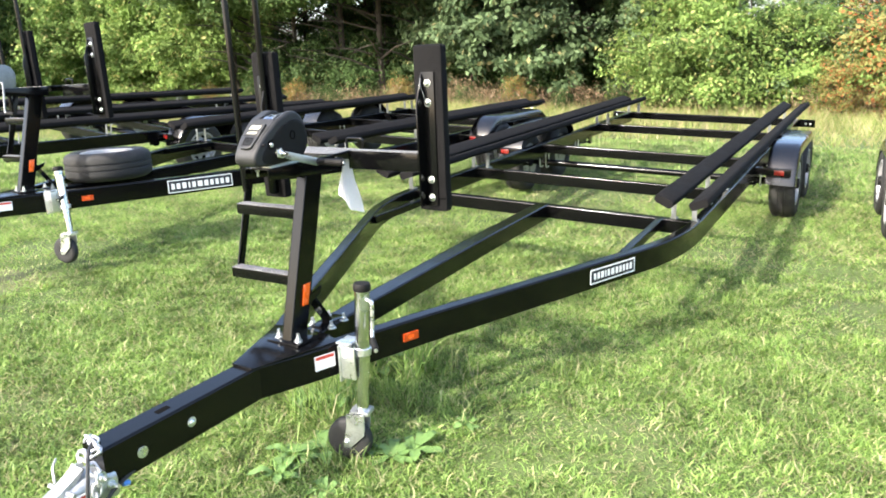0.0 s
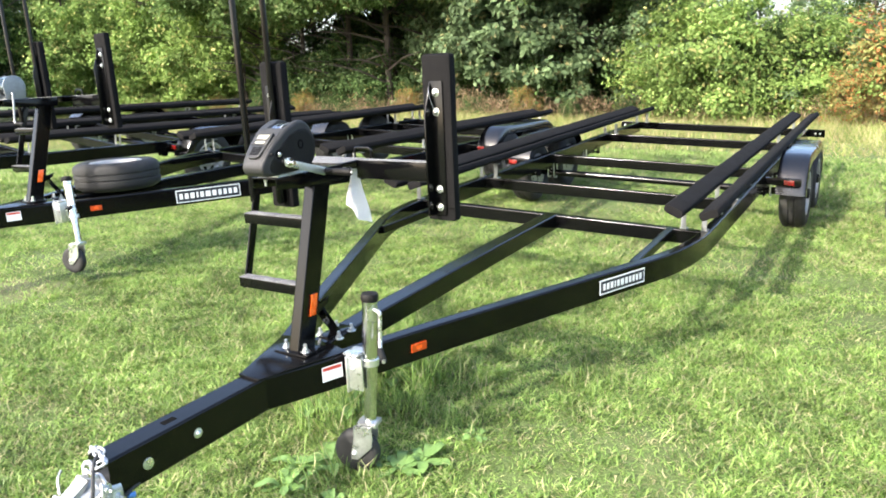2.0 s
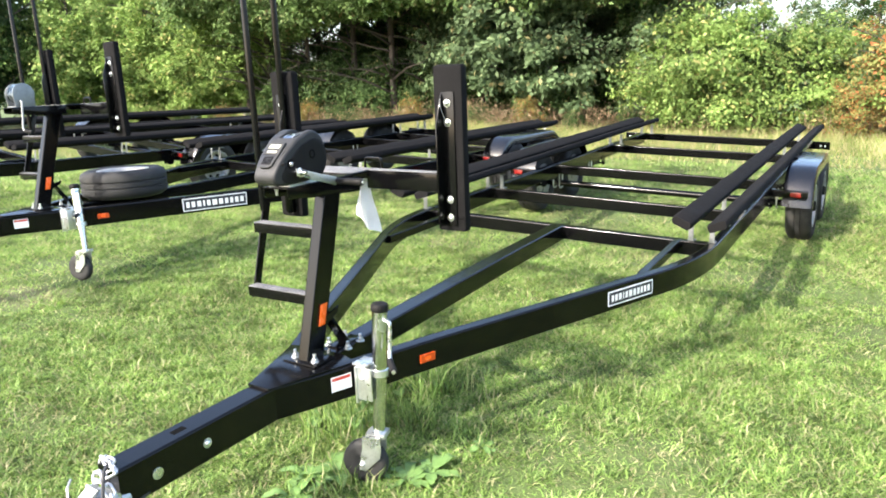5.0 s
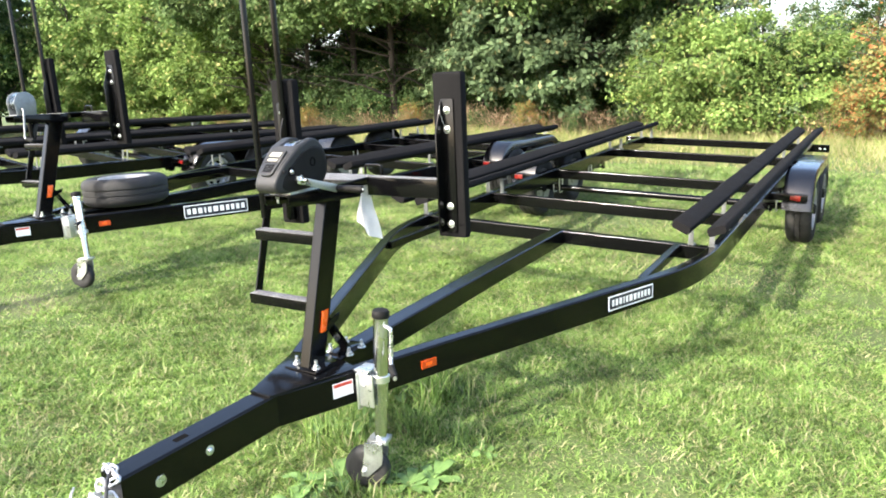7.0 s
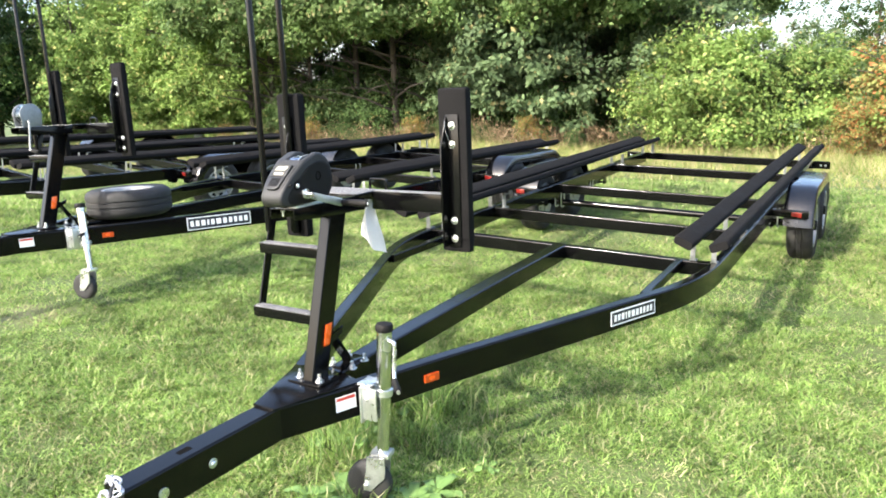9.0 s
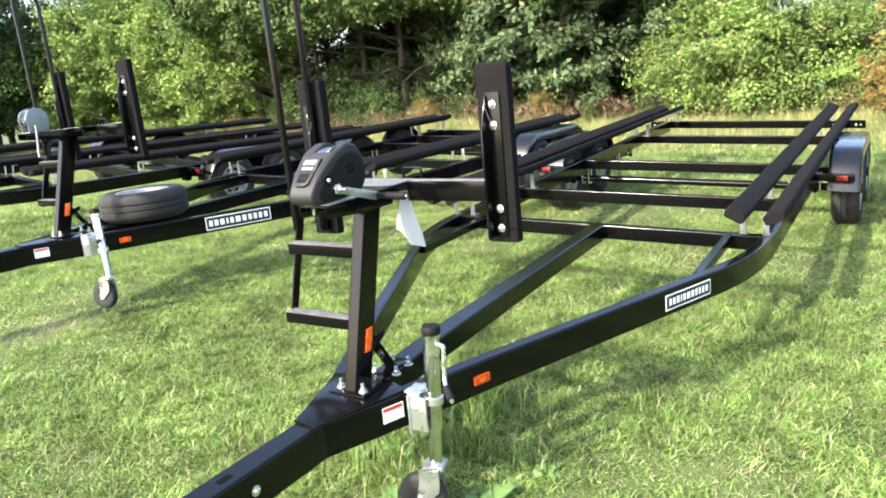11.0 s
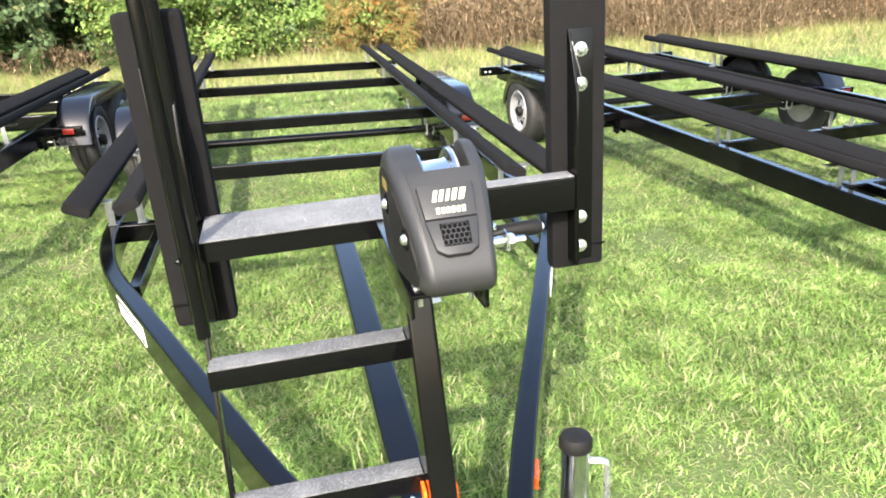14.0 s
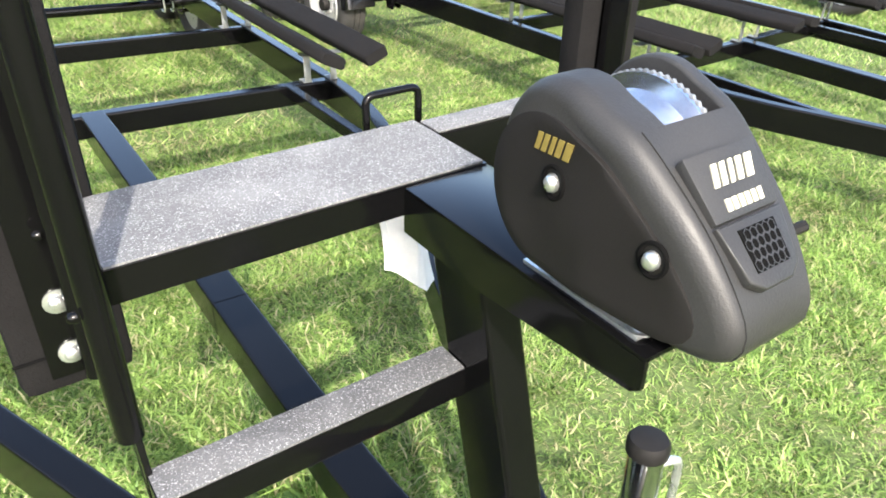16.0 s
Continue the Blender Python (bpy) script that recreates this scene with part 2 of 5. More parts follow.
def beam(bm, path, w, h, c=0.006):
    """Rectangular tube with eased corners along a path; w across, h upright; the path is the top centre line."""
    pts = [Vector(p) for p in path]
    rings = []
    for i, p in enumerate(pts):
        d = (pts[min(i + 1, len(pts) - 1)] - pts[max(i - 1, 0)]).normalized()
        side = d.cross(Vector((0, 0, 1)))
        side = side.normalized() if side.length > 0.2 else Vector((1, 0, 0))
        up = side.cross(d).normalized()
        rings.append([p + side * a + up * (b - h / 2) for a, b in tube_profile(w, h, c)])
    ring_sweep(bm, rings)


def rod(bm, path, r, seg=10, r_end=None):
    pts = [Vector(p) for p in path]
    rings, ref = [], None
    for i, p in enumerate(pts):
        d = (pts[min(i + 1, len(pts) - 1)] - pts[max(i - 1, 0)]).normalized()
        if ref is None:
            ref = d.orthogonal().normalized()
        ref = (ref - d * ref.dot(d)).normalized()
        other = d.cross(ref)
        rr = r if r_end is None else r + (r_end - r) * i / (len(pts) - 1)
        rings.append([p + (ref * math.cos(a) + other * math.sin(a)) * rr for a in (2 * math.pi * k / seg for k in range(seg))])
    ring_sweep(bm, rings)


def arc(points, radius=0.03, steps=5):
    """Round the inner corners of a polyline."""
    pts = [Vector(p) for p in points]
    out = [pts[0]]
    for a, b, c in zip(pts, pts[1:], pts[2:]):
        p, q = b + (a - b).normalized() * radius, b + (c - b).normalized() * radius
        for k in range(steps + 1):
            t = k / steps
            out.append(p * (1 - t) ** 2 + b * 2 * t * (1 - t) + q * t * t)
    return out + [pts[-1]]


def lathe(bm, profile, seg=24, m=None, closed=False):
    """Turn (radius, height) pairs about z, then place with m."""
    rings = []
    for r, z in profile:
        rings.append([bm.verts.new((r * math.cos(2 * math.pi * k / seg), r * math.sin(2 * math.pi * k / seg), z)) for k in range(seg)])
    pairs = list(zip(rings, rings[1:])) + ([(rings[-1], rings[0])] if closed else [])
    for a, b in pairs:
        for i in range(seg):
            bm.faces.new((a[i], a[(i + 1) % seg], b[(i + 1) % seg], b[i]))
    if not closed:
        for r in (rings[0], rings[-1]):
            bm.faces.new(r)
    if m:
        bmesh.ops.transform(bm, verts=[v for r in rings for v in r], matrix=m)


def slab(bm, outline, d0, d1, axis="x", bevel=0.0):
    """Extrude an outline of pairs along an axis: x (pairs are y, z), y (x, z) or z (x, y)."""
    def at(a, b, d):
        return {"x": (d, a, b), "y": (a, d, b), "z": (a, b, d)}[axis]
    lo, hi = [bm.verts.new(at(a, b, d0)) for a, b in outline], [bm.verts.new(at(a, b, d1)) for a, b in outline]
    k = len(outline)
    faces = [bm.faces.new(lo[::-1]), bm.faces.new(hi)]
    for i in range(k):
        faces.append(bm.faces.new((lo[i], lo[(i + 1) % k], hi[(i + 1) % k], hi[i])))
    if bevel:
        edges = list({e for f in faces[:2] for e in f.edges})
        bmesh.ops.bevel(bm, geom=edges, offset=bevel, segments=3, affect="EDGES", profile=0.5)


def aim(p, d):
    """Place with local z along d at p."""
    return Matrix.Translation(p) @ Vector(d).to_track_quat("Z", "Y").to_matrix().to_4x4()


def bolt(bm, p, d, r=0.011, washer=True, nut=False):
    m = aim(p, d)
    if washer:
        lathe(bm, [(r * 1.55, 0), (r * 1.55, 0.002), (r * 1.3, 0.0025)], 14, m)
    if nut:
        lathe(bm, [(r, 0.002), (r, 0.014)], 6, m)
        lathe(bm, [(r * 0.55, 0.014), (r * 0.55, 0.032)], 8, m)
    else:
        lathe(bm, [(r, 0.002), (r * 1.02, 0.005), (r * 0.8, 0.009), (r * 0.4, 0.011)], 12, m)


def new_bm(build, *args, **kw):
    bm = bmesh.new()
    build(bm, *args, **kw)
    return bm


# ---- the trailers ----
def top_z(y):
    """Height of the frame's upper face along its middle."""
    return 0.475 + 0.02 * min(max(0.0, y + 0.4), 1.7) + 0.0105 * max(0.0, y - 1.3)


BACK, AXLES, BARS, BUNK_FRONT = 7.6, (4.65, 5.5), (2.14, 3.13, 4.54, 6.28), 1.85


def frame_size(back, axles, bars, bunk_front):
    """Length of the frame to be built next, and where its axles, crossmembers and bunks lie."""
    global BACK, AXLES, BARS, BUNK_FRONT
    BACK, AXLES, BARS, BUNK_FRONT = back, axles, bars, bunk_front


def rack(thing, across, skew):
    """Tilt the frame, wheels and bunks sideways against the upright winch stand, which stands a little off the frame's middle."""
    for ob in thing.children_recursive:
        for v in ob.data.vertices:
            x = v.co.x
            v.co.z += across * x
            v.co.x += skew * min(max((v.co.y + 0.4) / 0.5, 0.0), 1.0) * (-0.025 + 0.043 * x - 0.018 * x * x)


WHEEL_X, WHEEL_R, WHEEL_Z = 1.225, 0.31, 0.335


def rail_path(s):
    pts = [Vector((0.012, -0.66, 0)).lerp(Vector((0.85, 1.40, 0)), k / 20) for k in range(21)]
    for k in range(1, 7):
        t = k / 6
        a, b, c = Vector((0.85, 1.40, 0)), Vector((0.985, 1.74, 0)), Vector((0.99, 2.15, 0))
        pts.append(a * (1 - t) ** 2 + b * 2 * t * (1 - t) + c * t * t)
    pts += [Vector((0.99, y, 0)) for y in (*BARS[1:], BACK)]
    return [(s * p.x, p.y, top_z(p.y)) for p in pts]


def rail_face(y, off=0.0):
    """Point of the outer face of the angled rail at y, and the way along it and out of it (right side)."""
    d = Vector((0.838, 2.06, 0)).normalized()
    o = Vector((d.y, -d.x, 0))
    x = 0.012 + (y + 0.66) * 0.838 / 2.06
    return Vector((x, y, 0)) + o * (0.03 + off), d, o


def on_face(bm, y0, length, z0, z1, t0, t1, s):
    """A thin plate on the outer face of the rail, from y0, of a length along it, standing from t0 to t1 out of it."""
    p, d, o = rail_face(y0)
    vs = []
    for t in (t0, t1):
        for a, z in ((0, z0), (length, z0), (length, z1), (0, z1)):
            q = p + d * a + o * t
            vs.append(bm.verts.new((s * q.x, q.y, z + top_z(q.y) - 0.475)))
    for f in ((0, 1, 2, 3), (4, 7, 6, 5), (0, 4, 5, 1), (1, 5, 6, 2), (2, 6, 7, 3), (3, 7, 4, 0)):
        bm.faces.new([vs[i] for i in f])


def decal(thing, y0, s, size=1.0):
    """White-edged dark name plate with plain bars for its writing."""
    ln, zc, h = 0.345 * size, 0.410, 0.0385 * size ** 0.6
    k0 = 0.926
    plate = part("decal", new_bm(on_face, y0, ln, zc - h, zc + h, 0.0, 0.0015, s), WHITE, thing, "white-bordered name decal", 0)
    part("decal_field", new_bm(on_face, y0 + 0.007 * k0, ln - 0.014, zc - h + 0.007, zc + h - 0.007, 0.0015, 0.0022, s), NAVY, plate, "dark field", 0)
    widths = (0.8, 0.9, 1.0, 0.45, 0.85, 1.2, 1.0, 0.85, 0.8, 0.85, 0.9)
    unit = (ln - 0.05) / (sum(widths) + 0.5 * (len(widths) - 1))
    off = 0.025
    for w in widths:
        part("letter_bar", new_bm(on_face, y0 + off * k0, w * unit, zc - h * 0.44, zc + h * 0.44, 0.0022, 0.003, s), WHITE, plate, "", 0)
        off += (w + 0.5) * unit


def wheel(thing, x, y, s, z=WHEEL_Z):
    m = Matrix.Translation((x, y, z)) @ Matrix.Rotation(radians(90 * s), 4, "Y")
    bm = bmesh.new()
    R = WHEEL_R
    lathe(bm, [(0.185, -0.085), (0.21, -0.1), (0.26, -0.105), (R - 0.03, -0.095), (R - 0.008, -0.08), (R, -0.055), (R, -0.03), (R - 0.008, -0.026),
               (R - 0.008, -0.018), (R, -0.014), (R, 0.014), (R - 0.008, 0.018), (R - 0.008, 0.026), (R, 0.03), (R, 0.055), (R - 0.008, 0.08),
               (R - 0.03, 0.095), (0.26, 0.105), (0.21, 0.1), (0.185, 0.085)], 40, m, closed=True)
    tyre = part("wheel", bm, RUBBER, thing, "black tread tyre")
    bm = bmesh.new()
    lathe(bm, [(0.192, -0.08), (0.192, 0.09), (0.186, 0.098), (0.172, 0.095), (0.168, 0.05), (0.15, 0.035), (0.12, 0.03), (0.09, 0.045), (0.075, 0.06), (0.05, 0.06)], 36, m)
    part("rim", bm, RIM, tyre, "silver painted steel rim")
    bm = bmesh.new()
    lathe(bm, [(0.045, 0.06), (0.045, 0.1), (0.038, 0.108), (0.01, 0.11)], 18, m)
    part("hub_cap", bm, PANEL, tyre)
    for k in range(8):
        a = 2 * math.pi * (k + 0.5) / 8
        bm = bmesh.new()
        lathe(bm, [(0.021, 0.030), (0.021, 0.0345), (0.018, 0.0345)], 10, m @ Matrix.Translation((0.132 * math.cos(a), 0.132 * math.sin(a), 0.0)) @ Matrix.Rotation(a, 4, "Z") @ Matrix.Diagonal((0.9, 1.35, 1, 1)))
        part("rim_hole", bm, HOLE, tyre)
    for k in range(5):
        a = 2 * math.pi * k / 5 + 0.3
        bm = bmesh.new()
        lathe(bm, [(0.010, 0.05), (0.010, 0.072), (0.006, 0.076)], 6, m @ Matrix.Translation((0.066 * math.cos(a), 0.066 * math.sin(a), 0.0)))
        part("lug_nut", bm, ZINC, tyre)
    return tyre


def fender(thing, s):
    """Tandem fender: one long arch of sheet steel over both wheels, with a rolled lip."""
    y0, y1 = AXLES[0], AXLES[1]
    r, zc = 0.36, WHEEL_Z
    out = [(y0 + r * math.cos(a), zc + r * math.sin(a)) for a in np.linspace(math.pi * 0.97, math.pi * 0.55, 9)]
    out += [(y1 + r * math.cos(a), zc + r * math.sin(a)) for a in np.linspace(math.pi * 0.45, math.pi * 0.03, 9)]
    bm = bmesh.new()
    x0, x1 = 1.10, 1.335
    prof = [(x0, 0), (x1 - 0.03, 0.004), (x1 - 0.008, -0.004), (x1, -0.022), (x1, -0.085), (x1 - 0.004, -0.085), (x1 - 0.006, -0.024), (x1 - 0.014, -0.010), (x1 - 0.03, -0.002), (x0, -0.006)]
    rings = []
    for i, (y, z) in enumerate(out):
        ya, za = out[max(i - 1, 0)]
        yb, zb = out[min(i + 1, len(out) - 1)]
        n = Vector((0, -(zb - za), yb - ya)).normalized()
        rings.append([(s * px, y + n.y * d, z + n.z * d) for px, d in prof])
    ring_sweep(bm, rings)
    f = part("fender", bm, GLOSS, thing, "glossy black steel tandem fender")
    bm = bmesh.new()
    box(bm, s * 1.0 - 0.05 if s < 0 else 1.0, s * 1.0 if s < 0 else 1.05, y0 - 0.42, y0 - 0.36, 0.48, 0.52)
    box(bm, min(s * 1.0, s * 1.3), max(s * 1.0, s * 1.3), y0 - 0.43, y0 - 0.385, 0.46, 0.52)
    part("fender_bracket", bm, PAINT, f)
    bm = bmesh.new()
    box(bm, min(s * 1.17, s * 1.25), max(s * 1.17, s * 1.25), y0 - 0.443, y0 - 0.43, 0.468, 0.51, 0.002)
    part("marker_light", bm, TAIL_RED, f, "small dark red marker light")


def axle_set(thing):
    for y in AXLES:
        bm = bmesh.new()
        rod(bm, [(-1.15, y, WHEEL_Z), (1.15, y, WHEEL_Z)], 0.032, 12)
        part("axle", bm, PAINT, thing)
        for s in (-1, 1):
            bm = bmesh.new()
            for k in range(4):
                ln = 0.42 - 0.08 * k
                pts = [(s * 0.99, y + ln * u, WHEEL_Z + 0.055 + 0.014 * k + 0.05 * (u * u) * (ln / 0.42) ** 2) for u in np.linspace(-1, 1, 9)]
                beam(bm, pts, 0.045, 0.010, 0.002)
            spring = part("leaf_spring", bm, PAINT, thing)
            bm = bmesh.new()
            for dx in (-0.03, 0.03):
                rod(bm, arc([(s * 0.99 + dx, y - 0.04, WHEEL_Z + 0.12), (s * 0.99 + dx, y - 0.04, WHEEL_Z - 0.05), (s * 0.99 + dx, y + 0.04, WHEEL_Z - 0.05), (s * 0.99 + dx, y + 0.04, WHEEL_Z + 0.12)], 0.03), 0.006, 6)
            part("u_bolt", bm, ZINC, spring)
    for s in (-1, 1):
        for y in (AXLES[0] - 0.43, (AXLES[0] + AXLES[1]) / 2, AXLES[1] + 0.43):
            bm = bmesh.new()
            slab(bm, [(y - 0.06, top_z(y) - 0.1), (y + 0.06, top_z(y) - 0.1), (y + 0.035, 0.36), (y - 0.035, 0.36)], s * 0.955, s * 0.962, "x")
            slab(bm, [(y - 0.06, top_z(y) - 0.1), (y + 0.06, top_z(y) - 0.1), (y + 0.035, 0.36), (y - 0.035, 0.36)], s * 1.018, s * 1.025, "x")
            rod(bm, [(s * 0.94, y, 0.38), (s * 1.04, y, 0.38)], 0.012, 8)
            part("spring_hanger", bm, PAINT, thing)


def bunk(thing, x, tilt, lift=0.0, wide=0.115):
    """Carpeted plank on edge-tilted brackets."""
    y0, y1, stands = BUNK_FRONT, BACK + 0.08, (BARS[0], BARS[1], BARS[3], BACK - 0.04)
    bm = bmesh.new()
    w, h = wide / 2, 0.026
    c, s = math.cos(radians(tilt)), math.sin(radians(tilt))
    outline = []
    for a, b in ((-w, -h), (w, -h), (w, h), (-w, h)):
        for k in range(4):
            cx, cz = (abs(a) - 0.016) * (1 if a > 0 else -1), (abs(b) - 0.016) * (1 if b > 0 else -1)
            base = {(-1, -1): 180, (1, -1): 270, (1, 1): 0, (-1, 1): 90}[(1 if a > 0 else -1, 1 if b > 0 else -1)]
            ang = radians(base + 30 * k)
            outline.append((cx + 0.016 * math.cos(ang), cz + 0.016 * math.sin(ang)))
    rnd = random.Random(int((x + 9) * 1000))
    rings = []
    n = 40
    for i in range(n + 1):
        y = y0 + (y1 - y0) * i / n
        grow = 0.9 if i in (0, n) else 1.0 + rnd.uniform(-0.02, 0.02)
        z = top_z(y) + 0.165 + lift
        dx, dz = rnd.uniform(-0.0015, 0.0015), rnd.uniform(-0.002, 0.002)
        rings.append([(x + (a * c - b * s) * grow + dx, y + (0.012 if i == 1 else 0) - (0.012 if i == n - 1 else 0) if i in (1, n - 1) else y, z + (a * s + b * c) * grow + dz) for a, b in outline])
    rings[1] = [(p[0], y0 + 0.012, p[2]) for p in rings[1]]
    rings[-2] = [(p[0], y1 - 0.012, p[2]) for p in rings[-2]]
    ring_sweep(bm, rings)
    b = part("bunk", bm, CARPET, thing, "black carpet-wrapped bunk plank", 50)
    xb = math.copysign(min(abs(x), 0.985), x)
    for y in stands:
        zt = top_z(y)
        bm = bmesh.new()
        sgn = 1 if x > 0 else -1
        box(bm, xb - 0.015, xb + 0.015, y - 0.03, y - 0.026, zt + 0.002, zt + 0.118 + lift, 0.001)
        box(bm, min(xb, x) - 0.02, max(xb, x) + 0.02, y - 0.03, y + 0.02, zt + 0.115 + lift, zt + 0.12 + lift, 0.001)
        box(bm, xb - 0.02, xb + 0.02, y - 0.03, y + 0.025, zt + 0.001, zt + 0.006, 0.001)
        part("bunk_bracket", bm, GALV, b, "galvanised angle bracket")


def chassis(thing, bunks, decal_y=1.017, amber_y=-0.045, decal_size=1.0):
    bm = bmesh.new()
    beam(bm, [(0, -1.30, 0.4745), (0, -0.4, 0.4745)], 0.092, 0.13, 0.008)
    tongue = part("tongue", bm, PAINT, thing, "glossy black square tongue tube")
    for s in (1, -1):
        bm = bmesh.new()
        lathe(bm, [(0.019, 0), (0.019, 0.003), (0.016, 0.004)], 20, aim((s * 0.046, -1.17, 0.402), (s, 0, 0)))
        part("tongue_plug", bm, ZINC, tongue)
        bm = bmesh.new()
        bolt(bm, (s * 0.046, -0.975, 0.41), (s, 0, 0), 0.011)
        part("tongue_bolt", bm, ZINC, tongue)
    bm = bmesh.new()
    box(bm, -0.012, 0.012, -1.07, -1.02, 0.4735, 0.4752, 0)
    part("cable_slot", bm, HOLE, tongue)
    for s in (1, -1):
        bm = bmesh.new()
        beam(bm, rail_path(s), 0.06, 0.13, 0.008)
        part("side_rail", bm, PAINT, thing, "glossy black bent frame rail")
        if decal_y is not None:
            decal(thing, decal_y, s, decal_size)
        bm = bmesh.new()
        on_face(bm, amber_y, 0.075, 0.391, 0.425, 0, 0.007, s)
        amber = part("side_marker", bm, AMBER, thing, "amber side marker reflector", 0)
        bm = bmesh.new()
        on_face(bm, amber_y + 0.02, 0.03, 0.401, 0.415, 0.007, 0.0085, s)
        part("marker_lens", bm, ORANGE, amber, "", 0)
        bm = bmesh.new()
        beam(bm, [(s * 0.79, 1.33, top_z(1.33) - 0.003), (s * 0.78, BARS[0] - 0.01, top_z(BARS[0]) - 0.003)], 0.042, 0.05, 0.004)
        part("frame_brace", bm, PAINT, thing)
    bm = bmesh.new()
    slab(bm, [(-0.05, -0.685), (0.05, -0.685), (0.165, -0.33), (0.075, -0.30), (-0.075, -0.30), (-0.165, -0.33)], 0.4765, 0.482, "z", 0.001)
    box(bm, -0.05, 0.05, -0.692, -0.684, 0.474, 0.484, 0.002)
    part("gusset_plate", bm, PAINT, thing)
    bm = bmesh.new()
    beam(bm, [(0, y, top_z(y) - 0.002) for y in (-0.5, -0.4, -0.25, -0.1, 0.0, 0.1, 0.7, 1.3, BARS[0])], 0.088, 0.10, 0.007)
    beam(bm, [(0, 0.72, top_z(0.72) - 0.0008), (0, 0.73, top_z(0.73) - 0.0008)], 0.0895, 0.102, 0.007)
    part("centre_beam", bm, PAINT, thing, "glossy black centre frame beam")
    for y, w in zip(BARS, (0.06, 0.05, 0.06, 0.05)):
        bm = bmesh.new()
        beam(bm, [(-0.962, y, top_z(y) - 0.003), (0.962, y, top_z(y) - 0.003)], w, 0.09, 0.008)
        part("crossmember", bm, PAINT, thing)
    bm = bmesh.new()
    beam(bm, [(-1.2, BACK + 0.03, top_z(BACK) - 0.002), (1.2, BACK + 0.03, top_z(BACK) - 0.002)], 0.06, 0.09, 0.006)
    tail = part("tail_crossmember", bm, PAINT, thing)
    for s in (1, -1):
        bm = bmesh.new()
        box(bm, min(s * 1.04, s * 1.18), max(s * 1.04, s * 1.18), BACK + 0.06, BACK + 0.085, top_z(BACK) - 0.08, top_z(BACK) - 0.02, 0.004)
        part("tail_light", bm, TAIL_RED, tail, "red rear lamp")
        for k in (0, 1):
            bm = bmesh.new()
            bolt(bm, (s * (1.1 + 0.05 * k), BACK, top_z(BACK) - 0.05), (0, -1, 0), 0.008)
            part("lamp_bolt", bm, ZINC, tail)
    axle_set(thing)
    for s in (1, -1):
        fender(thing, s)
        for y in AXLES:
            wheel(thing, s * WHEEL_X, y, s)
    for x, tilt, *lift in bunks:
        bunk(thing, x, tilt, *lift)


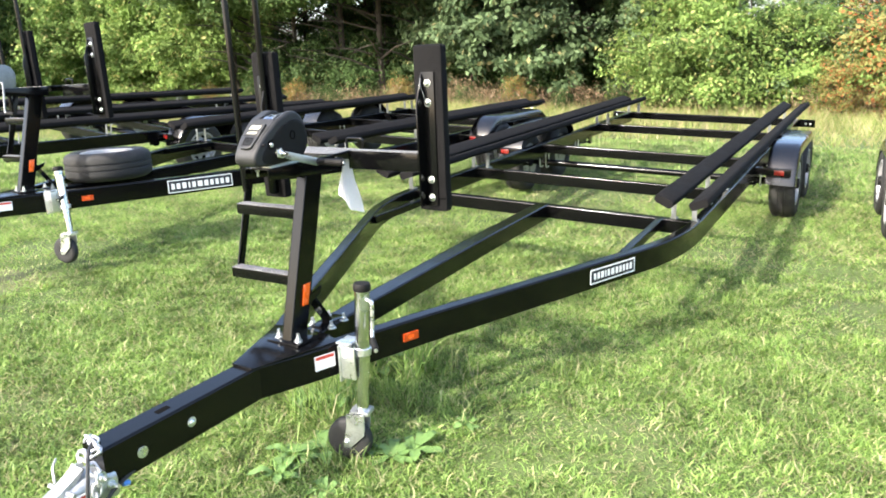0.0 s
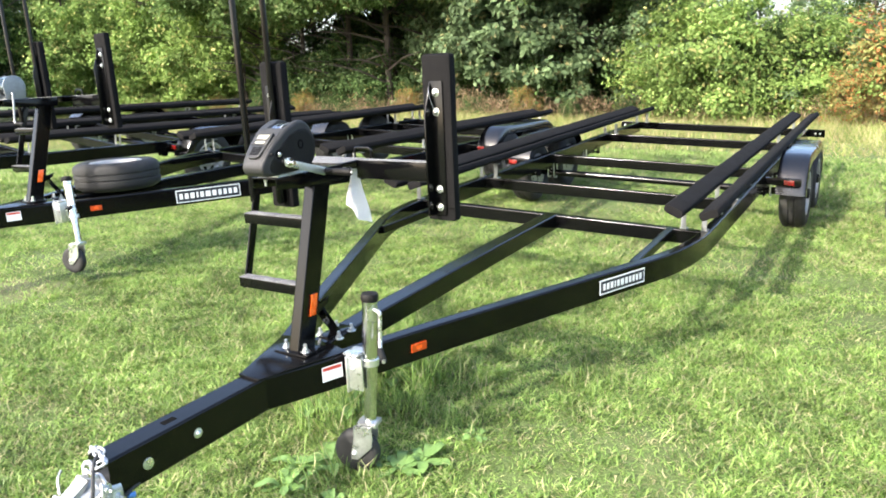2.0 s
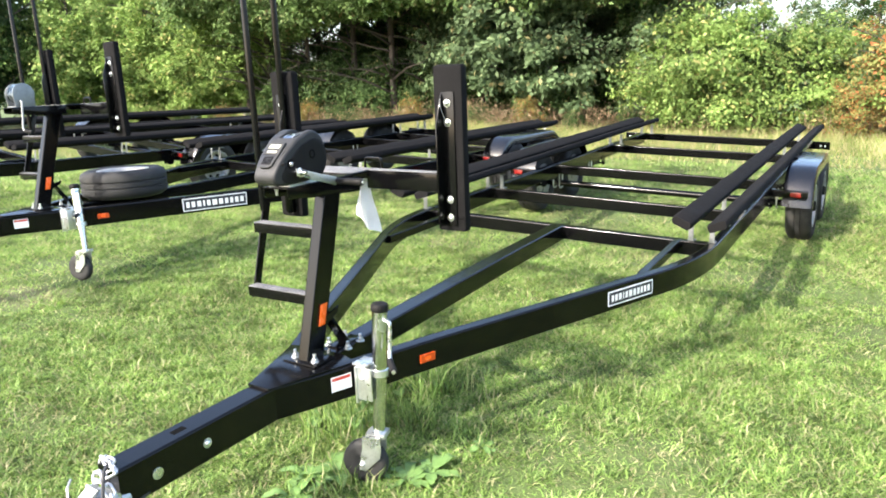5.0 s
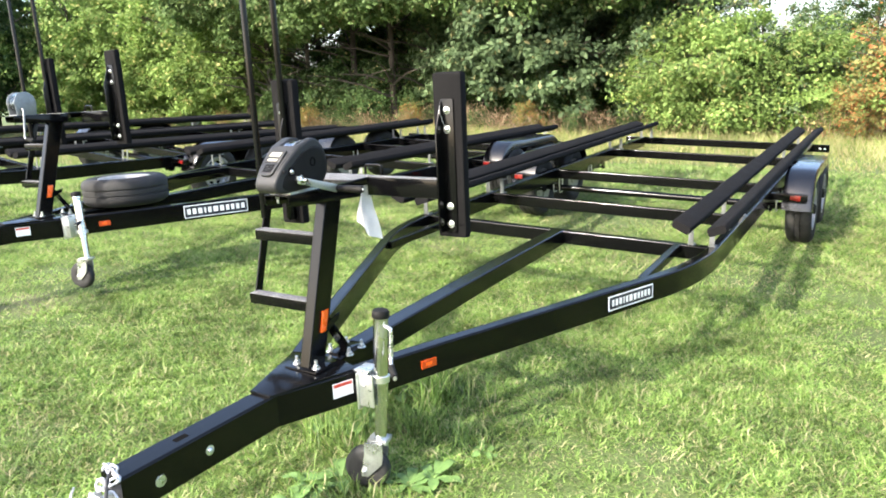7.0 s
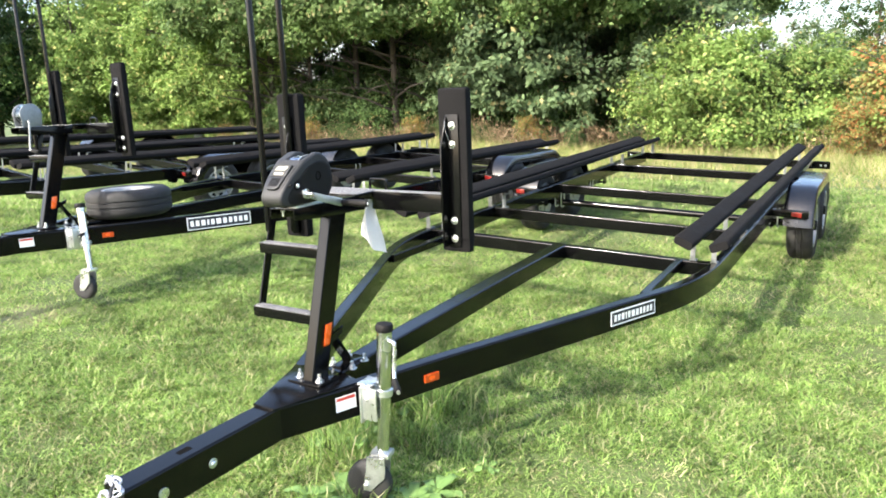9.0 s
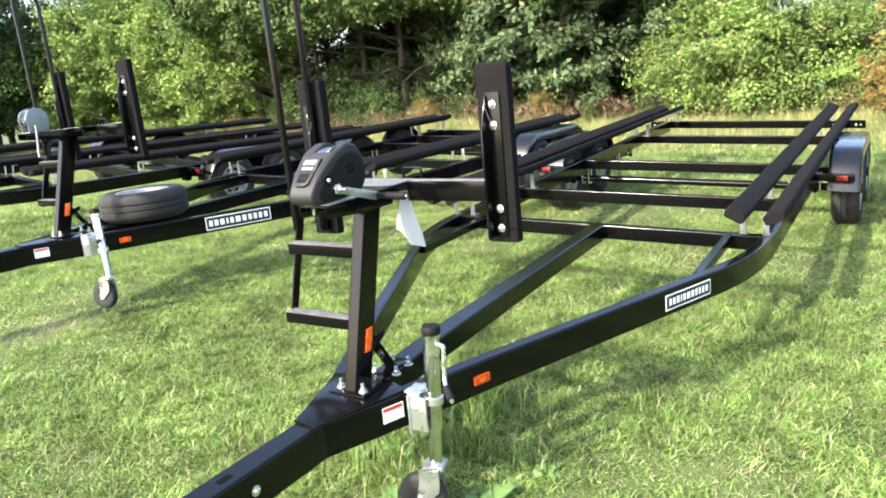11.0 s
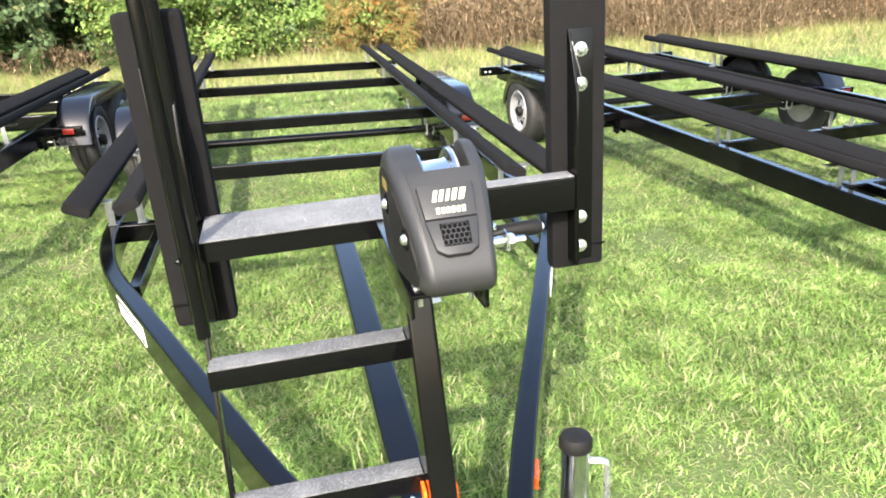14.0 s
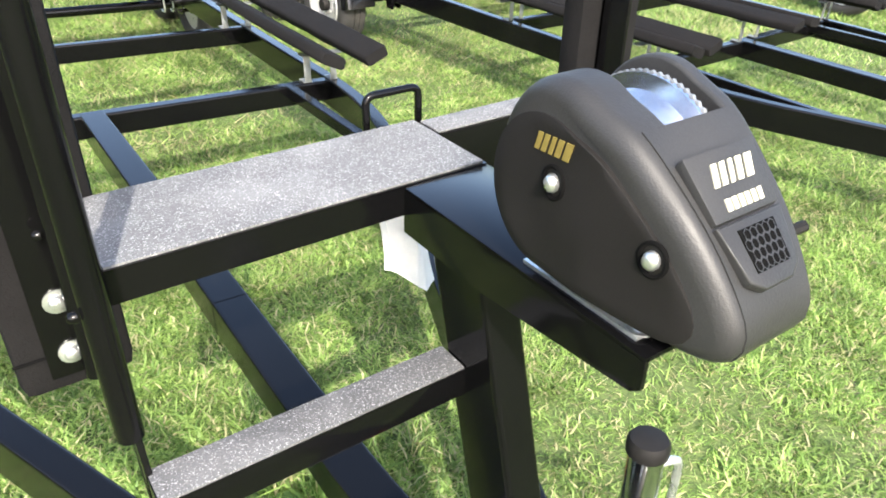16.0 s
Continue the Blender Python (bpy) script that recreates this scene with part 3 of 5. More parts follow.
def jack(thing, px=0.26, py=-0.325, lean=(0.028, 0.035, 0.72), down=0.0):
    """Swivel tongue jack with crank and caster wheel."""
    tilt = Vector(lean)
    foot = Vector((px + 0.026 - tilt.x, py + 0.017 - tilt.y, 0.09))
    lean = tilt.normalized()

    def up(z, dx=0, dy=0):
        return foot + lean * (z - 0.09 - (down if z > 0.36 else 0)) + Vector((dx, dy, 0))
    bm = bmesh.new()
    rod(bm, [up(0.34), up(0.70)], 0.029, 20)
    j = part("tongue_jack", bm, TUBE, thing, "galvanised tongue jack tube")
    bm = bmesh.new()
    rod(bm, [up(0.19), up(0.345)], 0.024, 18)
    part("inner_tube", bm, TUBE, j)
    bm = bmesh.new()
    lathe(bm, [(0.031, 0), (0.034, 0.004), (0.034, 0.022), (0.03, 0.03), (0.012, 0.034)], 20, aim(up(0.695), lean))
    part("jack_cap", bm, PANEL, j, "black rubber jack cap")
    bm = bmesh.new()
    rod(bm, arc([up(0.665, 0.02, -0.005), up(0.665, 0.062, -0.02), up(0.545, 0.062, -0.02), up(0.53, 0.10, -0.07)], 0.014), 0.0075, 8)
    part("jack_crank", bm, ZINC, j, "bent zinc crank arm")
    bm = bmesh.new()
    rod(bm, [up(0.532, 0.09, -0.058), up(0.526, 0.15, -0.12)], 0.0125, 12)
    part("crank_grip", bm, PANEL, j, "black crank handle grip")
    bm = bmesh.new()
    rod(bm, [up(0.526, 0.15, -0.12), up(0.525, 0.155, -0.126)], 0.007, 8)
    part("crank_tip", bm, ZINC, j)
    bm = bmesh.new()
    p, d, o = rail_face(py + 0.05)
    box(bm, p.x - 0.0, p.x + 0.008, py - 0.06, py + 0.07, 0.33, 0.478, 0.002)
    box(bm, p.x - 0.02, p.x + 0.045, py - 0.045, py + 0.035, 0.478, 0.486, 0.002)
    box(bm, p.x + 0.004, px + 0.01, py - 0.052, py - 0.046, 0.345, 0.476, 0.002)
    box(bm, p.x + 0.004, px - 0.02, py - 0.045, py - 0.03, 0.34, 0.46, 0.002)
    box(bm, p.x + 0.004, px - 0.02, py + 0.02, py + 0.035, 0.34, 0.46, 0.002)
    lathe(bm, [(0.036, 0.0), (0.036, 0.025)], 20, aim(up(0.44), lean))
    bolt(bm, (p.x + 0.03, py - 0.046, 0.43), (0, -1, 0), 0.01)
    part("jack_bracket", bm, ZINC, j, "galvanised jack mounting bracket")
    # fork and caster, trailing to the side of the coupler
    tr = Vector((-0.042, -0.03, 0))
    axis = Vector((0.26, -0.965, 0)).normalized()
    side = Vector((0.965, 0.26, 0))
    c = Vector((foot.x, foot.y, 0.084)) + tr
    m = Matrix.Translation(c) @ axis.to_track_quat("Z", "X").to_matrix().to_4x4()
    bm = bmesh.new()
    lathe(bm, [(0.018, -0.02), (0.03, -0.026), (0.07, -0.026), (0.084, -0.022), (0.091, -0.012), (0.091, 0.012), (0.084, 0.022), (0.07, 0.026), (0.03, 0.026), (0.018, 0.02)], 32, m)
    part("caster_wheel", bm, RUBBER, j, "black solid caster wheel")
    bm = bmesh.new()
    q = up(0.19)
    box(bm, -0.036, 0.036, -0.04, 0.04, -0.006, 0.012, 0.004, Matrix.Translation(q + tr * 0.1 + Vector((0, 0, 0.004))) @ axis.to_track_quat("X", "Z").to_matrix().to_4x4())
    for k in (-1, 1):
        a = c + axis * (0.031 * k)
        vs = []
        for t in (-0.003, 0.003):
            o2 = axis * t
            for s2, z in ((-0.016, 0.06), (0.012, 0.058), (0.072, 0.115), (0.078, 0.15), (0.078, 0.203), (0.004, 0.203), (0.002, 0.155), (-0.006, 0.12)):
                v = a + side * s2 + o2
                vs.append(bm.verts.new((v.x, v.y, z)))
        bm.faces.new(vs[:8][::-1])
        bm.faces.new(vs[8:])
        for i in range(8):
            bm.faces.new((vs[i], vs[(i + 1) % 8], vs[8 + (i + 1) % 8], vs[8 + i]))
        bolt(bm, a + axis * (0.003 * k), axis * k, 0.009)
    part("caster_fork", bm, ZINC, j, "galvanised caster fork")


def coupler(thing):
    """Ball coupler below the tongue's end, with its latch, chain and wiring."""
    bm = bmesh.new()
    rings = []
    for y, w, h, zc in ((-1.27, 0.054, 0.05, 0.35), (-1.34, 0.054, 0.054, 0.365), (-1.39, 0.047, 0.05, 0.35), (-1.44, 0.041, 0.046, 0.335), (-1.49, 0.05, 0.044, 0.318), (-1.54, 0.046, 0.04, 0.31), (-1.57, 0.022, 0.026, 0.305)):
        rings.append([(w * math.copysign(abs(math.cos(a)) ** 0.6, math.cos(a)), y, zc + h * math.copysign(abs(math.sin(a)) ** 0.6, math.sin(a))) for a in (2 * math.pi * k / 20 for k in range(20))])
    ring_sweep(bm, rings)
    c = part("coupler", bm, CAST, thing, "cast zinc ball coupler")
    bm = bmesh.new()
    slab(bm, [(-1.47, 0.365), (-1.41, 0.385), (-1.37, 0.405), (-1.345, 0.432), (-1.355, 0.438), (-1.38, 0.418), (-1.43, 0.398), (-1.48, 0.38)], -0.024, 0.024, "x", 0.003)
    part("coupler_latch", bm, CAST, c)
    bm = bmesh.new()
    rod(bm, [(-0.06, -1.41, 0.39), (0.06, -1.41, 0.39)], 0.007, 8)
    rod(bm, arc([(-0.05, -1.40, 0.395), (-0.075, -1.385, 0.43), (-0.095, -1.36, 0.44)], 0.012), 0.004, 6)
    part("latch_pin", bm, CAST, c)
    for s in (1, -1):
        for y, z in ((-1.32, 0.40), (-1.29, 0.36)):
            bm = bmesh.new()
            bolt(bm, (s * 0.0535, y, z), (s, 0, 0), 0.011, nut=True)
            part("coupler_bolt", bm, ZINC, c)
    bm = bmesh.new()
    box(bm, 0.0465, 0.0505, -1.42, -1.365, 0.335, 0.375, 0.0)
    st = part("coupler_sticker", bm, WHITE, c, "white warning sticker")
    bm = bmesh.new()
    box(bm, 0.0505, 0.0512, -1.415, -1.37, 0.36, 0.371, 0.0)
    part("sticker_heading", bm, RED, st, "", 0)
    # chain: stout links heaped over the tongue's end and hanging on both sides
    path = [Vector(p) for p in ((-0.052, -1.25, 0.38), (-0.06, -1.27, 0.44), (-0.045, -1.285, 0.487), (0.0, -1.295, 0.495), (0.035, -1.30, 0.492), (0.052, -1.31, 0.47), (0.02, -1.325, 0.465), (-0.02, -1.335, 0.475),
                                (0.02, -1.345, 0.462), (0.058, -1.335, 0.44), (0.066, -1.34, 0.39), (0.062, -1.36, 0.33), (0.05, -1.38, 0.26), (0.06, -1.42, 0.20), (0.03, -1.44, 0.16))]
    fine = []
    for a, b in zip(path, path[1:]):
        fine += [a.lerp(b, k / 8) for k in range(8)]
    k, last = 0, fine[0]
    bm = bmesh.new()
    for p in fine[1:]:
        if (p - last).length < 0.027:
            continue
        d = (p - last).normalized()
        up = d.cross(Vector((0.3, 0.8, 0.5))).normalized()
        sd = d.cross(up)
        if k % 2:
            up, sd = sd, up
        mid = (p + last) / 2
        loop = [mid + d * (0.010 * (1 if math.cos(a) > 0 else -1) + 0.011 * math.cos(a)) + up * 0.0125 * math.sin(a) for a in (2 * math.pi * q / 12 + 0.1 for q in range(13))]
        rod(bm, loop, 0.0042, 6)
        last, k = p, k + 1
    part("safety_chain", bm, CHAIN, c, "zinc plated safety chain")
    for pts in (((0.03, -1.15, 0.36), (0.058, -1.29, 0.345), (0.08, -1.34, 0.33), (0.085, -1.36, 0.25), (0.10, -1.34, 0.10), (0.12, -1.30, 0.02)),
                ((-0.01, -1.27, 0.48), (0.03, -1.33, 0.50), (0.075, -1.37, 0.44), (0.085, -1.40, 0.33), (0.075, -1.42, 0.2), (0.10, -1.40, 0.05))):
        bm = bmesh.new()
        rod(bm, arc(pts, 0.05, 6), 0.0055, 8)
        part("light_cable", bm, CABLE, c, "black wiring cable")
    bm = bmesh.new()
    rod(bm, [(0.05, -1.255, 0.338), (0.052, -1.235, 0.332)], 0.009, 10)
    part("cable_plug", bm, BLUE, c, "small blue wire connector")


def post_y(z):
    """Centre line of the leaning winch post."""
    return -0.398 + (z - 0.475) * 0.282


def winch_stand(thing, tie):
    bm = bmesh.new()
    px = -0.008
    rings = []
    for z in (0.483, 0.72, 0.95, 1.15):
        y = post_y(z)
        rings.append([(px + a, y + b, z) for a, b in tube_profile(0.051, 0.10, 0.006)])
    ring_sweep(bm, rings)
    post = part("winch_post", bm, PAINT, thing, "leaning glossy black winch post")
    bm = bmesh.new()
    box(bm, -0.085, 0.075, -0.47, -0.35, 0.482, 0.490, 0.002)
    part("base_plate", bm, PAINT, post)
    for x, y in ((0.045, -0.432), (-0.06, -0.425), (0.05, -0.235), (0.04, -0.14), (-0.05, -0.235), (-0.04, -0.14)):
        bm = bmesh.new()
        bolt(bm, (x, y, 0.4895 if y < -0.3 else 0.475), (0, 0, 1), 0.012, nut=True)
        part("base_bolt", bm, ZINC, post, "zinc nut and stud")
    bm = bmesh.new()
    beam(bm, [(px, post_y(0.66) + 0.045, 0.66), (px, -0.18, 0.485)], 0.05, 0.014, 0.002)
    box(bm, px - 0.03, px + 0.03, -0.26, -0.11, 0.475, 0.483, 0.001)
    slab(bm, [(post_y(0.62) + 0.02, 0.60), (post_y(0.62) + 0.10, 0.635), (post_y(0.62) + 0.11, 0.66), (post_y(0.62) + 0.03, 0.64)], 0.02, 0.027, "x")
    part("rear_brace", bm, PAINT, post)
    for s in (1, -1):
        bm = bmesh.new()
        y = post_y(0.65)
        slab(bm, [(y - 0.017, 0.61), (y + 0.017, 0.61), (y + 0.037, 0.692), (y + 0.003, 0.692)], px + s * 0.027, px + s * 0.034, "x", 0.001)
        part("post_reflector", bm, ORANGE, post, "tall amber reflector")
    # steps and stringer
    for z, yf in ((0.972, -0.250), (0.711, -0.317)):
        bm = bmesh.new()
        box(bm, -0.402, px - 0.024, yf, yf + 0.052, z - 0.045, z - 0.003, 0.003)
        st = part("step", bm, PAINT, thing, "black step with grit top")
        bm = bmesh.new()
        box(bm, -0.400, px - 0.027, yf + 0.001, yf + 0.050, z - 0.0035, z, 0.0008)
        part("grit_strip", bm, TREAD, st, "grey grit tread strip")
    bm = bmesh.new()
    slab(bm, [(-0.15, 1.175), (-0.105, 1.175), (-0.262, 0.655), (-0.30, 0.655)], -0.402, -0.395, "x", 0.001)
    part("stringer", bm, PAINT, thing)
    # platform, narrow bar and winch plate
    bm = bmesh.new()
    slab(bm, [(-0.1515, 1.181), (0.012, 1.181), (0.012, 1.143), (0.006, 1.143), (0.006, 1.175), (-0.1455, 1.175), (-0.1455, 1.143), (-0.1515, 1.143)], -0.386, 0.062, "x", 0.001)
    plat = part("platform", bm, PAINT, thing, "black winch platform with grit top")
    bm = bmesh.new()
    slab(bm, [(-0.384, -0.148), (0.058, -0.148), (0.058, 0.009), (-0.384, 0.009)], 1.181, 1.1835, "z")
    part("grit_sheet", bm, GRIP, plat, "grey grit sheet")
    bm = bmesh.new()
    box(bm, 0.055, 0.392, -0.046, 0.003, 1.107, 1.181, 0.004)
    bar = part("cross_bar", bm, PAINT, thing)
    bm = bmesh.new()
    box(bm, 0.064, 0.390, -0.044, 0.001, 1.1812, 1.1835, 0.0005)
    part("grit_strip", bm, GRIP, bar, "grey grit tread strip")
    bm = bmesh.new()
    box(bm, -0.058, 0.062, -0.515, -0.15, 1.174, 1.180, 0.002)
    slab(bm, [(-0.15, 1.178), (-0.15, 1.12), (-0.30, 1.12), (-0.505, 1.138), (-0.515, 1.146), (-0.515, 1.178)], -0.058, -0.052, "x", 0.001)
    slab(bm, [(-0.15, 1.178), (-0.15, 1.12), (-0.30, 1.12), (-0.505, 1.138), (-0.515, 1.146), (-0.515, 1.178)], 0.056, 0.062, "x", 0.001)
    part("winch_plate", bm, PAINT, thing, "black winch mounting channel")
    # guide boards
    for s in (1, -1):
        bm = bmesh.new()
        box(bm, s * 0.42 - 0.064, s * 0.42 + 0.064, 0.006, 0.052, 0.945, 1.585, 0.015)
        bmesh.ops.bevel(bm, geom=[e for e in bm.edges if abs(e.verts[0].co.z - e.verts[1].co.z) < 1e-5 and max(v.co.z for v in e.verts) > 1.58], offset=0.004, segments=2, affect="EDGES", profile=0.5)
        g = part("guide_board", bm, CARPET, thing, "upright carpet-wrapped bow guide board")
        bm = bmesh.new()
        a, b = s * 0.394, s * 0.45
        box(bm, min(a, b), max(a, b), -0.001, 0.005, 0.97, 1.485, 0.001)
        slab(bm, [(0.004, 0.97), (0.004, 1.485), (-0.008, 1.47), (-0.048, 1.36), (-0.048, 0.985), (-0.04, 0.97)], min(a, a + s * 0.006), max(a, a + s * 0.006), "x", 0.001)
        br = part("guide_bracket", bm, PAINT, g, "glossy black steel angle")
        for z in (1.442, 1.370, 1.073, 1.002):
            bm = bmesh.new()
            bolt(bm, (s * 0.422, -0.001, z), (0, -1, 0), 0.0098)
            tagged(part("carriage_bolt", bm, ZINC, g, "zinc carriage bolt"))
        if s > 0 and tie:
            bm = bmesh.new()
            rod(bm, arc([(0.398, -0.012, 1.462), (0.404, -0.02, 1.43), (0.418, -0.016, 1.385), (0.422, -0.012, 1.37)], 0.01), 0.0008, 6)
            part("wire_tie", bm, GALV, g, "thin grey wire tie")
        bm = bmesh.new()
        rod(bm, [(s * 0.485, 0.004, 1.0), (s * 0.44, 0.0035, 1.0)], 0.002, 6)
        part("carpet_seam", bm, HOLE, g)
    # tall hoop handrail
    bm = bmesh.new()
    rod(bm, arc([(-0.403, -0.185, 1.01), (-0.403, -0.185, 2.12), (-0.403, -0.015, 2.12), (-0.403, -0.015, 0.97)], 0.07, 8), 0.0135, 14)
    hoop = part("grab_rail", bm, PAINT, thing, "tall black tubular hoop handrail")
    for y in (-0.185, -0.015):
        bm = bmesh.new()
        bolt(bm, (-0.4165, y, 1.165), (-1, 0, 0), 0.006, washer=False)
        part("rail_bolt", bm, PAINT, hoop)
    bm = bmesh.new()
    rod(bm, arc([(-0.005, 0.026, 1.10), (-0.005, 0.028, 1.222), (0.078, 0.028, 1.222), (0.078, 0.026, 1.10)], 0.014), 0.0055, 10)
    part("strap_loop", bm, PAINT, thing, "small black wire loop")


def teardrop(grow=0.0):
    """Side outline of the winch cover, (y, z): a big round back end and a blunt nose, corners eased."""
    cy, cz, r = -0.388, 1.285, 0.089 + grow
    out = [(cy + r * math.cos(a), cz + r * math.sin(a)) for a in np.linspace(radians(-85), radians(118), 25)]
    nose = [out[-1], (-0.470, 1.353 + grow), (-0.500 - grow, 1.335 + grow), (-0.560 - grow, 1.292 + grow), (-0.603 - grow, 1.247 + grow * 0.5), (-0.616 - grow, 1.222), (-0.606 - grow, 1.199 - grow * 0.5), (-0.575, 1.190 - grow), (-0.50, 1.192 - grow), out[0]]
    for _ in range(2):
        cut = [nose[0]]
        for (a0, b0), (a1, b1) in zip(nose, nose[1:]):
            cut += [(a0 * 0.75 + a1 * 0.25, b0 * 0.75 + b1 * 0.25), (a0 * 0.25 + a1 * 0.75, b0 * 0.25 + b1 * 0.75)]
        nose = cut + [nose[-1]]
    pts = out + nose[1:-1]
    loop = pts + pts[:1]
    run = np.concatenate([[0], np.cumsum([math.dist(p, q) for p, q in zip(loop, loop[1:])])])
    at = np.linspace(0, run[-1], 61)[:-1]
    return [(float(np.interp(u, run, [p[0] for p in loop])), float(np.interp(u, run, [p[1] for p in loop]))) for u in at]


def shell(bm, outline, x0, x1, r0, r1):
    """Solid with the outline as its side view from x0 to x1; its rims rounded by r0 and r1."""
    n = len(outline)
    cy, cz = sum(p[0] for p in outline) / n, sum(p[1] for p in outline) / n
    inward = []
    for i in range(n):
        t = Vector((outline[(i + 1) % n][0] - outline[i - 1][0], outline[(i + 1) % n][1] - outline[i - 1][1])).normalized()
        v = Vector((-t.y, t.x))
        inward.append(v if v.dot(Vector((cy - outline[i][0], cz - outline[i][1]))) > 0 else -v)
    steps = [(x0 + r0 * (1 - math.sin(a)), r0 * (1 - math.cos(a))) for a in np.linspace(math.pi / 2, 0, 7)]
    steps += [(x1 - r1 * (1 - math.sin(a)), r1 * (1 - math.cos(a))) for a in np.linspace(0, math.pi / 2, 7)]
    ring_sweep(bm, [[(x, y + v.x * d, z + v.y * d) for (y, z), v in zip(outline, inward)] for x, d in steps])


def taper(bm):
    """Draw the winch in towards its nose."""
    for v in bm.verts:
        y = v.co.y
        f = 1 - 0.29 * min(max((-0.44 - y) / 0.17, 0), 1) ** 1.2
        v.co.x = 0.008 + (v.co.x - 0.008) * f * 0.94
        v.co.y = -0.386 + (y + 0.386) * 0.83
    return bm


def emblem(parent_ob, bars, height, shear, place, mat, label):
    """Raised slanted bars in place of a maker's lettering; bars are (start, width)."""
    for x0, w in bars:
        bm = bmesh.new()
        slab(bm, [(x0, 0), (x0 + w, 0), (x0 + w + shear, height), (x0 + shear, height)], 0, 0.0014, "z")
        bmesh.ops.transform(bm, verts=bm.verts, matrix=place)
        part("emblem_bar", taper(bm), mat, parent_ob, label, 0)


def plastic_winch(thing):
    bm = bmesh.new()
    shell(bm, teardrop(), -0.066, -0.014, 0.019, 0.004)
    w = part("winch", taper(bm), PLASTIC, thing, "dark grey plastic winch cover", 50)
    bm = bmesh.new()
    shell(bm, teardrop(), 0.062, 0.086, 0.004, 0.012)
    part("cover_half", taper(bm), PLASTIC, w, "", 50)
    bm = bmesh.new()
    slab(bm, [p for p in teardrop(0.0012) if p[0] < -0.462], -0.046, 0.073, "x")
    part("front_cover", taper(bm), PLASTIC, w, "", 35)
    for x, s in ((-0.0662, -1), (0.0862, 1)):
        inset = [(-0.318 + (y + 0.318) * 0.87, 1.222 + (z - 1.222) * 0.80) for y, z in teardrop()]
        bm = bmesh.new()
        rings = [[(x - s * 0.02, y, z) for y, z in inset], [(x + s * 0.001, y, z) for y, z in inset]]
        for f in (0.99, 0.85, 0.7, 0.55, 0.4, 0.25, 0.1):
            rings.append([(x + s * 0.0016, -0.43 + (y + 0.43) * f, 1.27 + (z - 1.27) * f) for y, z in inset])
        ring_sweep(bm, rings)
        part("side_panel", taper(bm), PANEL, w, "matt black side panel")
        for y, z in ((-0.398, 1.289), (-0.524, 1.265)):
            bm = bmesh.new()
            lathe(bm, [(0.0165, 0.0), (0.0165, 0.002), (0.0145, 0.003), (0.0125, 0.002), (0.0125, -0.001)], 20, aim((x + s * 0.001, y, z), (s, 0, 0)))
            part("bolt_recess", taper(bm), HOLE, w)
            if s > 0 and y > -0.45:
                continue
            bm = bmesh.new()
            bolt(bm, (x, y, z), (s, 0, 0), 0.0085, washer=False, nut=False)
            part("winch_bolt", taper(bm), ZINC, w, "bright hex bolt")
    bm = bmesh.new()
    ax = aim((-0.012, -0.40, 1.278), (1, 0, 0))
    lathe(bm, [(0.03, 0.0), (0.083, 0.0), (0.083, 0.003), (0.074, 0.004), (0.071, 0.008), (0.071, 0.040), (0.073, 0.045), (0.081, 0.047), (0.0865, 0.048), (0.0865, 0.052), (0.03, 0.052)], 48, ax)
    drum = part("drum", bm, CHROME, w, "bright steel winch drum")
    bm = bmesh.new()
    teeth = 72
    outline = []
    for k in range(teeth * 4):
        a, r = 2 * math.pi * k / (teeth * 4), 0.0882 if k % 4 < 2 else 0.0866
        outline.append((-0.40 + r * math.cos(a), 1.278 + r * math.sin(a)))
    slab(bm, outline, 0.0402, 0.0435, "x")
    part("gear", bm, GALV, drum, "toothed steel gear")
    # emblem bars and grille on the sloping front
    a, b = Vector((0, -0.603, 1.247)), Vector((0, -0.500, 1.335))
    up = (b - a).normalized()
    nrm = Vector((0, -up.z, up.y))
    base = Matrix(((1, up.x, nrm.x, 0), (0, up.y, nrm.y, 0), (0, up.z, nrm.z, 0), (0, 0, 0, 1)))

    def face(x, t, lift):
        p = a + up * t + nrm * lift
        return Matrix.Translation((x, p.y, p.z)) @ base
    bm = bmesh.new()
    box(bm, -0.049, 0.049, 0, 0.060, -0.006, 0.0045, 0.003, face(0.009, 0.068, 0.008))
    part("badge_plate", taper(bm), PLASTIC, w)
    bm = bmesh.new()
    slab(bm, [(-0.050, 0.056), (-0.043, 0.006), (-0.024, -0.004), (0.024, -0.004), (0.043, 0.006), (0.050, 0.056)], -0.006, 0.003, "z", 0.002)
    bmesh.ops.transform(bm, verts=bm.verts, matrix=face(0.009, 0.010, 0.009))
    part("grille_surround", taper(bm), PLASTIC, w)
    bars = ((-0.031, 0.0075), (-0.0195, 0.0075), (-0.007, 0.006), (0.0035, 0.0085), (0.0165, 0.0105))
    emblem(w, bars, 0.0195, 0.0075, face(0.011, 0.096, 0.0125), CREAM, "cream raised bar")
    emblem(w, [(-0.029 + 0.0096 * k, 0.0066) for k in range(6)], 0.0105, 0.0015, face(0.012, 0.0745, 0.0125), CREAM, "small cream bar")
    bm = bmesh.new()
    box(bm, -0.0285, 0.0285, 0, 0.038, 0, 0.001, 0.0, face(0.011, 0.020, 0.0118))
    grille = part("grille", taper(bm), HOLE, w, "dark honeycomb vent")
    bm = bmesh.new()
    m = face(0.011, 0.020, 0.0128)
